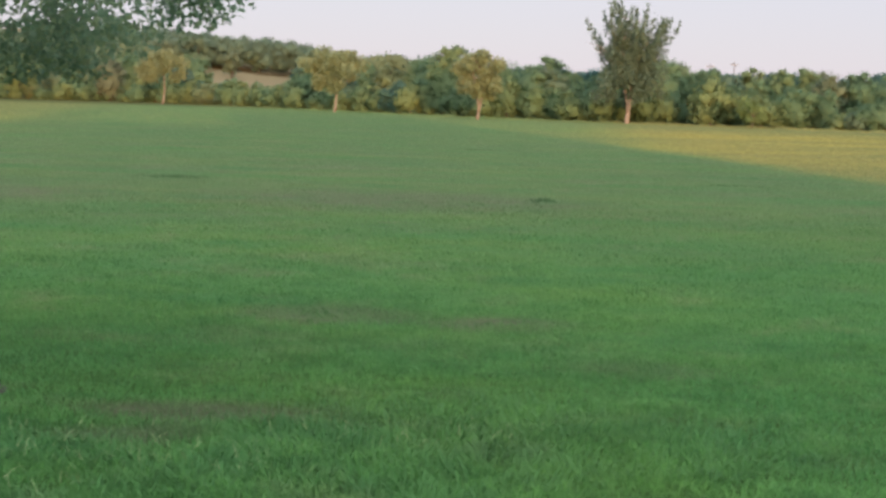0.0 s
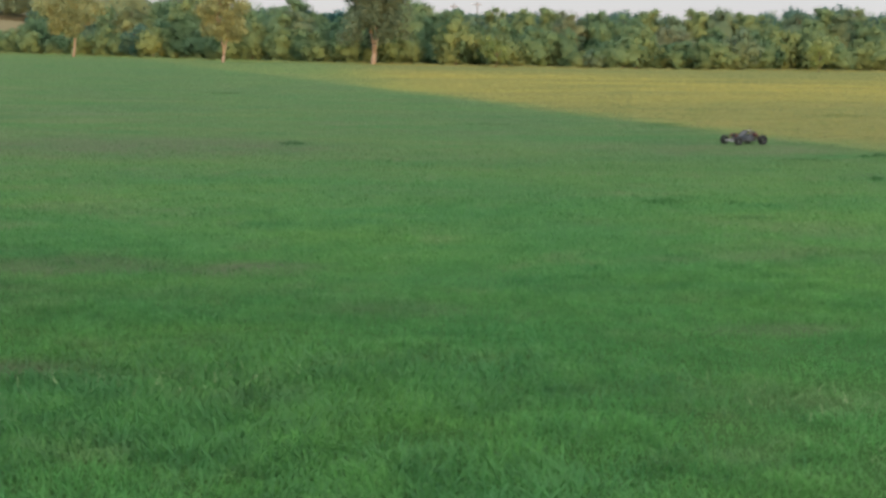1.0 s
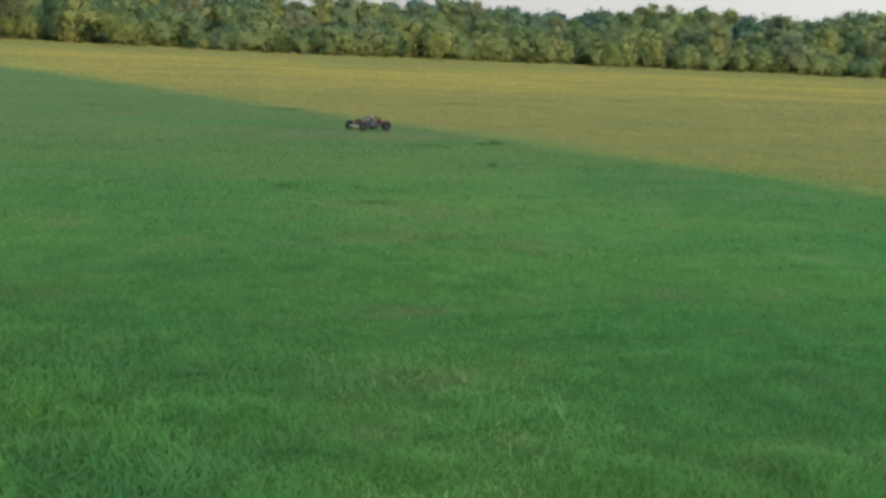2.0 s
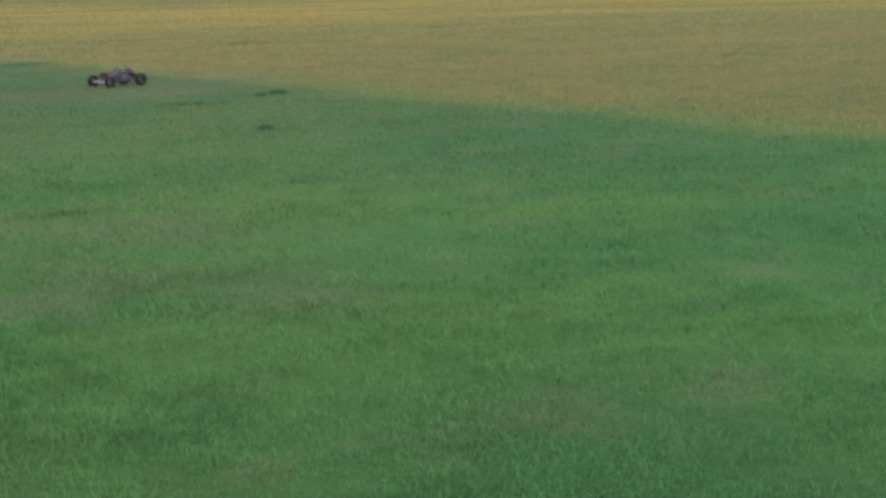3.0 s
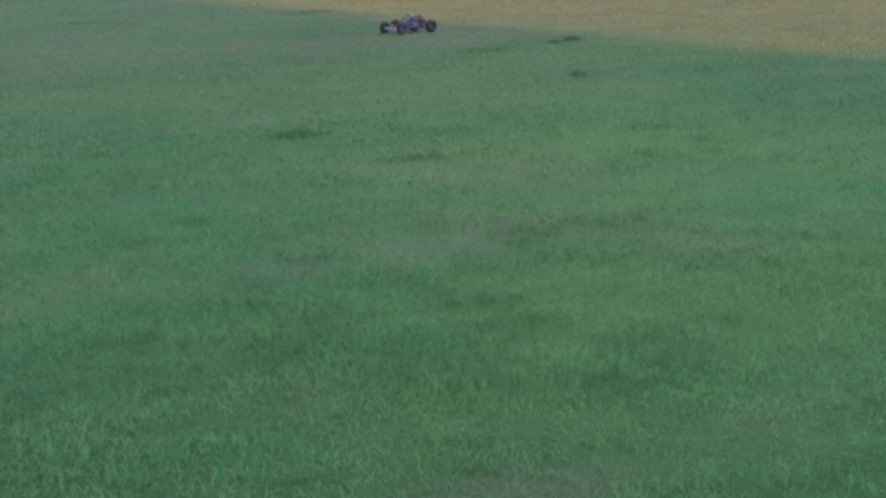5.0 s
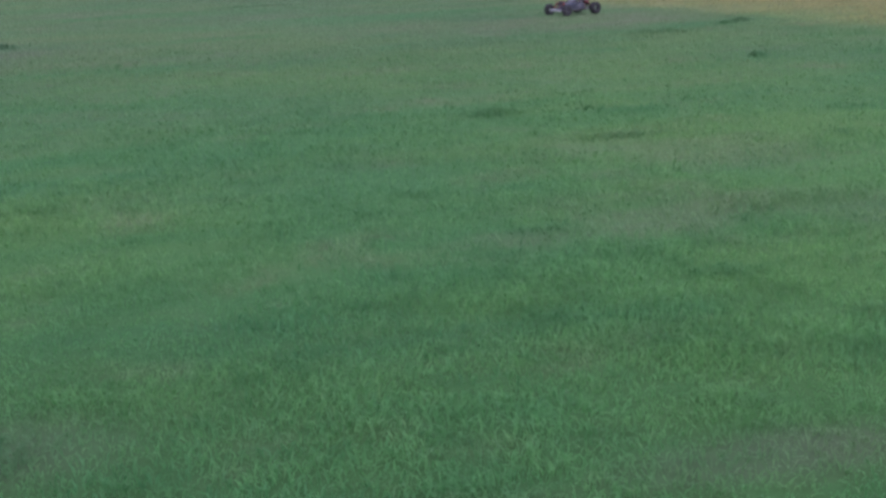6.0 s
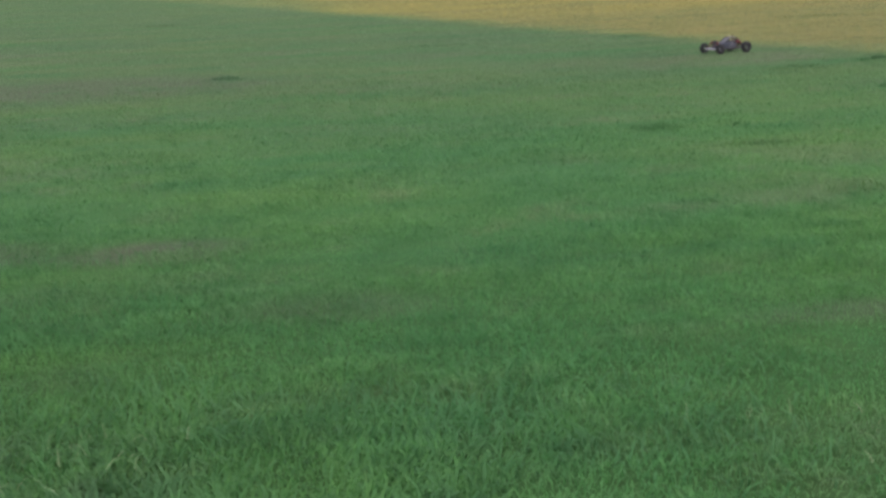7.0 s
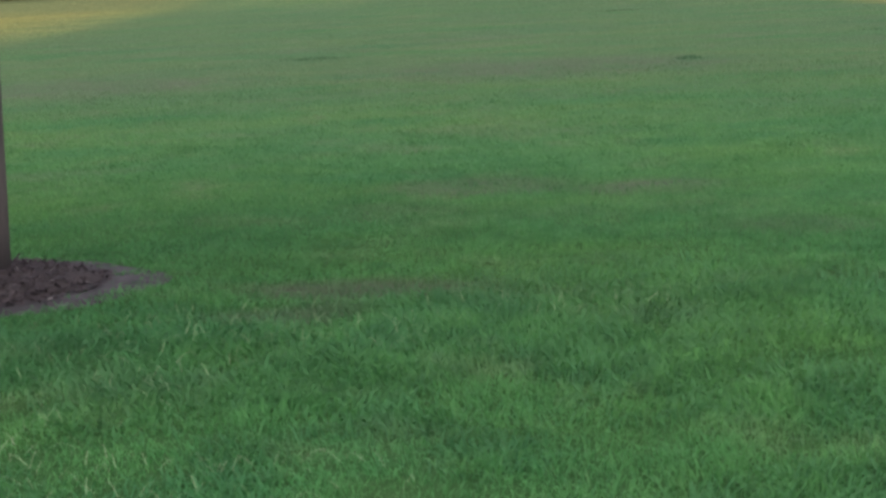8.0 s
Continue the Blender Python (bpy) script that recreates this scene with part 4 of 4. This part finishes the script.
def shade_trees():
    rng = np.random.default_rng(71)
    # unseen trees, added to break up the shade on the western field
    for x, y, h, w in ((-4.4, -37.0, 14.0, 1.3), (-27.0, -36.0, 12.5, 3.0), (-36.0, -37.0, 13.5, 3.4)):
        blobs = blob_cloud(34, 0, h * 0.66, w, h * 0.30, 0.3 * w, rng)
        tree("shade_tree", "unseen tall leafy tree added beside the house to cast shade", trunk_mesh("trunk", h * 0.85, 0.2, 8, rng), crown_mesh("crown", blobs, 3600, 0.26, rng, 0.2), BARK, LEAF_DARK, pose(x, y, 0), "trees beside the house")


shade_trees()


# ---- radio controlled buggy ----
TYRE = plain("tyre_rubber", (0.018, 0.018, 0.02), (0.03, 0.03, 0.03), 0.85, scale=60.0)
RIM = plain("rim_plastic", (0.035, 0.035, 0.04), (0.06, 0.06, 0.065), 0.5)
SHELL_BLUE = plain("blue_black_shell", (0.028, 0.036, 0.055), (0.02, 0.025, 0.035), 0.4)
SHELL_WHITE = plain("white_shell", (0.50, 0.50, 0.53), (0.33, 0.33, 0.36), 0.45)
SCREEN = plain("smoked_panel", (0.10, 0.105, 0.115), (0.06, 0.065, 0.07), 0.35)
RED = plain("red_anodised", (0.15, 0.035, 0.032), (0.09, 0.028, 0.025), 0.4, 0.3)
CAGE = plain("black_nylon", (0.03, 0.03, 0.033), (0.05, 0.05, 0.05), 0.6)
ALLOY = plain("alloy", (0.50, 0.50, 0.52), (0.34, 0.34, 0.36), 0.4, 0.8)
ENGINE = plain("engine_metal", (0.22, 0.17, 0.13), (0.12, 0.10, 0.09), 0.6, 0.4)
SPRING = plain("spring_steel", (0.20, 0.07, 0.045), (0.14, 0.05, 0.035), 0.5, 0.4)


def buggy(m):
    """A large radio controlled off-road buggy, nose along +x, wheels on z = 0."""
    ob = new("toy_buggy")

    def p(name, g, mat, parent=ob, label="", smooth_it=True, at=None):
        return part(name, g.mesh(name, smooth_it), mat, parent, label, at)
    # pan and nose
    p("chassis_pan", Geo().box(-0.27, -0.075, 0.055, 0.26, 0.075, 0.068, 0.01), ALLOY, smooth_it=False)
    p("side_guard", Geo().tube([(-0.20, 0.085, 0.07), (-0.1, 0.105, 0.075), (0.1, 0.10, 0.075), (0.2, 0.075, 0.075)], 0.012, 8), CAGE)
    p("side_guard", Geo().tube([(-0.20, -0.085, 0.07), (-0.1, -0.105, 0.075), (0.1, -0.10, 0.075), (0.2, -0.075, 0.075)], 0.012, 8), CAGE)
    nose = Geo()
    ring = lambda x, w, z0, z1, k: [(x, -w, z0), (x, -w, z1 - k), (x, -w * 0.7, z1), (x, w * 0.7, z1), (x, w, z1 - k), (x, w, z0)]
    secs = [ring(0.30, 0.035, 0.075, 0.105, 0.01), ring(0.22, 0.055, 0.07, 0.135, 0.015), ring(0.10, 0.080, 0.07, 0.165, 0.02), ring(0.02, 0.092, 0.07, 0.185, 0.03), ring(-0.06, 0.095, 0.07, 0.175, 0.03)]
    for sc in secs:
        nose.v += sc
    for i in range(len(secs) - 1):
        for j in range(6):
            a, b = i * 6 + j, i * 6 + (j + 1) % 6
            nose.f.append((a, b, b + 6, a + 6))
    nose.f += [tuple(range(6))[::-1], tuple(range(24, 30))]
    body = p("body_shell", nose, SHELL_BLUE, label="dark blue nose shell", smooth_it=False)
    p("nose_stripe", Geo().plate([(0.285, -0.012, 0.112), (0.285, 0.012, 0.112), (0.20, 0.02, 0.1435), (0.20, -0.02, 0.1435)], 0.004), RED, body, "red nose panel", False)
    p("windscreen_panel", Geo().plate([(0.035, -0.065, 0.187), (0.035, 0.065, 0.187), (-0.055, 0.058, 0.240), (-0.055, -0.058, 0.240)], 0.005), SCREEN, body, "blue grey windscreen panel", False)
    p("roof_panel", Geo().plate([(-0.05, -0.068, 0.246), (-0.05, 0.068, 0.246), (-0.17, 0.06, 0.249), (-0.17, -0.06, 0.249)], 0.006), SHELL_WHITE, body, "pale roof panel", False)
    for sgn in (1, -1):
        p("door_panel", Geo().plate([(0.02, sgn * 0.095, 0.085), (-0.15, sgn * 0.10, 0.085), (-0.15, sgn * 0.085, 0.165), (0.0, sgn * 0.085, 0.175)], 0.004), SHELL_BLUE, body, "", False)
        p("side_number_panel", Geo().plate([(-0.02, sgn * 0.1015, 0.105), (-0.10, sgn * 0.1035, 0.105), (-0.10, sgn * 0.096, 0.15), (-0.02, sgn * 0.094, 0.15)], 0.003), SCREEN, body, "grey side panel", False)
    # cage
    for sgn in (1, -1):
        p("cage_rail", Geo().tube([(0.06, sgn * 0.075, 0.175), (-0.05, sgn * 0.07, 0.247), (-0.17, sgn * 0.065, 0.249), (-0.29, sgn * 0.06, 0.17), (-0.31, sgn * 0.055, 0.10)], 0.008, 8), CAGE)
        p("cage_post", Geo().tube([(-0.16, sgn * 0.066, 0.247), (-0.13, sgn * 0.095, 0.08)], 0.007, 8), CAGE)
    p("cage_crossbar", Geo().tube([(-0.05, -0.07, 0.247), (-0.05, 0.07, 0.247)], 0.007, 8), CAGE)
    p("cage_crossbar", Geo().tube([(-0.17, -0.065, 0.249), (-0.17, 0.065, 0.249)], 0.007, 8), CAGE)
    # engine, exhaust, tank, wing
    eng = p("engine", Geo().box(-0.24, -0.045, 0.07, -0.15, 0.05, 0.15, 0.008), ENGINE, smooth_it=False)
    for k in range(5):
        p("cooling_fin", Geo().box(-0.232, -0.04, 0.152 + k * 0.010, -0.162, 0.035, 0.157 + k * 0.010, 0.004), ALLOY, eng, "", False)
    p("exhaust", Geo().tube([(-0.22, -0.05, 0.12), (-0.24, -0.085, 0.12), (-0.30, -0.085, 0.125), (-0.37, -0.06, 0.135), (-0.40, -0.05, 0.15)], [0.012, 0.018, 0.026, 0.024, 0.01], 12), ENGINE, label="brown heat stained exhaust can")
    p("fuel_tank", Geo().box(-0.14, 0.01, 0.075, -0.08, 0.075, 0.155, 0.015), SHELL_WHITE, smooth_it=False)
    p("air_filter", Geo().lathe([(0, 0.0), (0, 0.026), (0.03, 0.026), (0.045, 0.018), (0.045, 0.0)], (-0.20, 0.05, 0.18), "y", 16), RED)
    p("rear_bumper", Geo().tube([(-0.33, -0.08, 0.075), (-0.385, -0.06, 0.085), (-0.385, 0.06, 0.085), (-0.33, 0.08, 0.075)], 0.009, 8), CAGE)
    p("aerial", Geo().tube([(-0.10, 0.05, 0.247), (-0.11, 0.055, 0.285)], [0.004, 0.003], 6), CAGE)
    p("aerial_cap", Geo().lathe([(0.0, 0.0), (0.0, 0.010), (0.015, 0.010), (0.02, 0.0)], (-0.11, 0.055, 0.282), "z", 10), CAGE)
    # front bumper of white tube
    p("front_bumper", Geo().tube([(0.27, -0.085, 0.075), (0.36, -0.07, 0.085), (0.375, 0.0, 0.09), (0.36, 0.07, 0.085), (0.27, 0.085, 0.075)], 0.0115, 8), SHELL_WHITE, label="white front bumper bar")
    p("front_skid", Geo().plate([(0.26, -0.045, 0.058), (0.26, 0.045, 0.058), (0.37, 0.035, 0.088), (0.37, -0.035, 0.088)], 0.006), SHELL_WHITE, smooth_it=False)
    # shock towers
    p("front_shock_tower", Geo().plate([(0.215, -0.075, 0.12), (0.215, 0.075, 0.12), (0.205, 0.06, 0.205), (0.205, -0.06, 0.205)], 0.008), CAGE, smooth_it=False)
    p("rear_shock_tower", Geo().plate([(-0.255, -0.075, 0.12), (-0.255, 0.075, 0.12), (-0.255, 0.065, 0.215), (-0.255, -0.065, 0.215)], 0.008), CAGE, smooth_it=False)
    for x, half, r, w, top, name in ((0.285, 0.195, 0.083, 0.060, 0.195, "front"), (-0.285, 0.195, 0.088, 0.085, 0.208, "rear")):
        for sgn in (1, -1):
            sx = 1 if x > 0 else -1
            inner = x - sx * 0.06
            p("suspension_arm", Geo().plate([(inner - 0.03, sgn * 0.05, 0.068), (inner + 0.045, sgn * 0.05, 0.068), (x + 0.015, sgn * (half - 0.05), 0.075), (x - 0.02, sgn * (half - 0.05), 0.075)], 0.012), SHELL_WHITE if x > 0 else CAGE, label="white front arm" if x > 0 else "", smooth_it=False)
            a, b = Vector((inner, sgn * 0.06, top)), Vector((x - sx * 0.01, sgn * 0.125, 0.09))
            shock = p("shock_absorber", Geo().tube([a, a.lerp(b, 0.5)], 0.016, 10), RED, label="red shock absorber body")
            coil = []
            for k in range(49):
                t = k / 48
                c = a.lerp(b, 0.1 + 0.8 * t)
                ax = (b - a).normalized()
                u = ax.orthogonal().normalized()
                v = ax.cross(u)
                coil.append(c + (u * math.cos(t * 37.7) + v * math.sin(t * 37.7)) * 0.021)
            p("coil_spring", Geo().tube(coil, 0.003, 5), SPRING, shock)
            p("axle", Geo().tube([(inner, sgn * 0.04, r), (x, sgn * half, r)], 0.007, 8), ALLOY)
            wheel = new("wheel")
            wheel.parent = ob
            wheel.location = (x, sgn * half, r)
            h = w / 2
            tyre = Geo().lathe([(-h, r * 0.62), (-h * 1.05, r * 0.80), (-h * 0.85, r * 0.95), (-h * 0.5, r * 0.985), (h * 0.5, r * 0.985), (h * 0.85, r * 0.95), (h * 1.05, r * 0.80), (h, r * 0.62)], (0, 0, 0), "y", 36)
            for k in range(30):
                for row in (-0.62, -0.2, 0.22, 0.64):
                    t = 2 * math.pi * (k + (0.5 if row in (-0.2, 0.64) else 0)) / 30
                    e = Vector((math.cos(t), 0, math.sin(t)))
                    q = Vector((-math.sin(t), 0, math.cos(t)))
                    c = e * (r * 0.97) + Vector((0, row * h, 0))
                    y = Vector((0, h * 0.15, 0))
                    tyre.add([c - q * 0.005 - y, c + q * 0.005 - y, c + q * 0.005 + y, c - q * 0.005 + y] + [e * (r * 0.04) + z for z in (c - q * 0.004 - y, c + q * 0.004 - y, c + q * 0.004 + y, c - q * 0.004 + y)],
                             [(4, 5, 6, 7), (0, 1, 5, 4), (1, 2, 6, 5), (2, 3, 7, 6), (3, 0, 4, 7)])
            p("tyre", tyre, TYRE, wheel, "knobbly black tyre", False)
            rim = Geo().lathe([(-h * 0.9, r * 0.63), (h * 0.9, r * 0.63), (h * 0.9, r * 0.56), (-h * 0.9, r * 0.56)], (0, 0, 0), "y", 24)
            rim.lathe([(sgn * h * 0.5, 0.0), (sgn * h * 0.8, 0.0), (sgn * h * 0.8, 0.016), (sgn * h * 0.5, 0.016)], (0, 0, 0), "y", 12)
            for k in range(6):
                t = 2 * math.pi * k / 6
                rim.tube([(math.cos(t) * 0.012, sgn * h * 0.6, math.sin(t) * 0.012), (math.cos(t) * r * 0.58, sgn * h * 0.7, math.sin(t) * r * 0.58)], 0.006, 6)
            p("rim", rim, RIM, wheel, "", False)
    ob.matrix_basis = m
    tagged(ob, "muddy toy buggy with dark blue shell, white bumper and knobbly tyres", "toy car")


buggy(pose(10.0, 25.7, 0.012, 0, 0, 200))


# ---- long pale stems in the near grass ----
def stems():
    rng = np.random.default_rng(91)
    n = 1500
    r, a = np.sqrt(rng.uniform(3.5 ** 2, 7.6 ** 2, n)), np.radians(rng.uniform(-27, 30, n))
    x, y = r * np.sin(a), r * np.cos(a)
    keep = (lattice(x, y, 1.1, 9) > 0.45) & (np.hypot(x - BED[0], y - BED[1]) > 1.1)
    x, y = x[keep], y[keep]
    n = len(x)
    ln, b, f = rng.uniform(0.06, 0.15, n), rng.uniform(0, 6.283, n), rng.uniform(0, 6.283, n)
    w = rng.uniform(0.0007, 0.0015, n)
    rows = []
    for t in (0.0, 0.25, 0.5, 0.75, 1.0):
        out, up = ln * 0.95 * t, 0.05 + 0.035 * min(1.0, 2.5 * t) + ln * 0.12 * math.sin(math.pi * t) - 0.015 * t
        c = np.stack([x + np.cos(b) * out, y + np.sin(b) * out, up], -1)
        e = np.stack([np.cos(f), np.sin(f), 0 * f], -1) * (w * (1.1 - 0.7 * t))[:, None]
        rows += [c - e, c + e]
    v = np.stack(rows, 1)
    q = np.concatenate([np.array([0, 1, 3, 2]) + 2 * k for k in range(4)])
    idx = ((np.arange(n) * 10)[:, None] + q).ravel()
    tagged(part("grass_stems", soup("grass_stems", v.reshape(-1, 3), (idx, np.arange(n * 4) * 4)), plain("pale_stem", (0.36, 0.46, 0.24), (0.22, 0.34, 0.13), 0.7, scale=3.0)), "long pale bent grass stems above the lawn", "grass", kind="stuff")


stems()


def flower(x, y):
    ob = new("meadow_flower")
    part("stalk", Geo().tube([(0, 0, -0.01), (0.004, 0.002, 0.05), (0.012, 0.004, 0.085)], 0.002, 6).mesh("stalk", True), BLADES, ob)
    g = Geo()
    for k in range(9):
        a = 2 * math.pi * k / 9
        c, q = math.cos(a), math.sin(a)
        g.plate([(0.012, 0.004, 0.085), (0.012 + c * 0.012 - q * 0.006, 0.004 + q * 0.012 + c * 0.006, 0.092), (0.012 + c * 0.024, 0.004 + q * 0.024, 0.094), (0.012 + c * 0.012 + q * 0.006, 0.004 + q * 0.012 - c * 0.006, 0.092)], 0.002)
    part("flower_head", g.mesh("flower_head"), SHELL_FLOWER, ob, "white petals")
    ob.matrix_basis = pose(x, y, 0) @ Matrix.Scale(0.42, 4)
    tagged(ob, "small white flower standing in the meadow grass", "flower")


SHELL_FLOWER = plain("petal", (0.55, 0.56, 0.50), (0.45, 0.46, 0.40), 0.7)
flower(9.4, 14.3)


def utility_pole(az, d, top):
    x, y = d * math.sin(radians(az)), d * math.cos(radians(az))
    z = float(ground_z(x, y))
    ob = new("utility_pole")
    part("pole", Geo().tube([(0, 0, -0.2), (0, 0, top - z)], [0.17, 0.12], 10).mesh("pole", True), BARK, ob)
    part("crossarm", Geo().box(-1.2, -0.07, top - z - 0.9, 1.2, 0.07, top - z - 0.72).mesh("crossarm"), BARK, ob)
    for k in (-1.05, -0.45, 0.45, 1.05):
        part("insulator", Geo().lathe([(0, 0.0), (0, 0.05), (0.08, 0.07), (0.16, 0.03), (0.16, 0.0)], (k, 0, top - z - 0.715), "z", 8).mesh("insulator", True), SHELL_FLOWER, ob)
    ob.matrix_basis = pose(x, y, z)
    tagged(ob, "thin wooden utility pole beyond the woods", "utility pole", "poles on the ridge")


for pole_az, pole_d, pole_top in ((10.05, 440, 13.6), (10.95, 430, 14.0), (17.5, 450, 12.2)):
    utility_pole(pole_az, pole_d, pole_top)
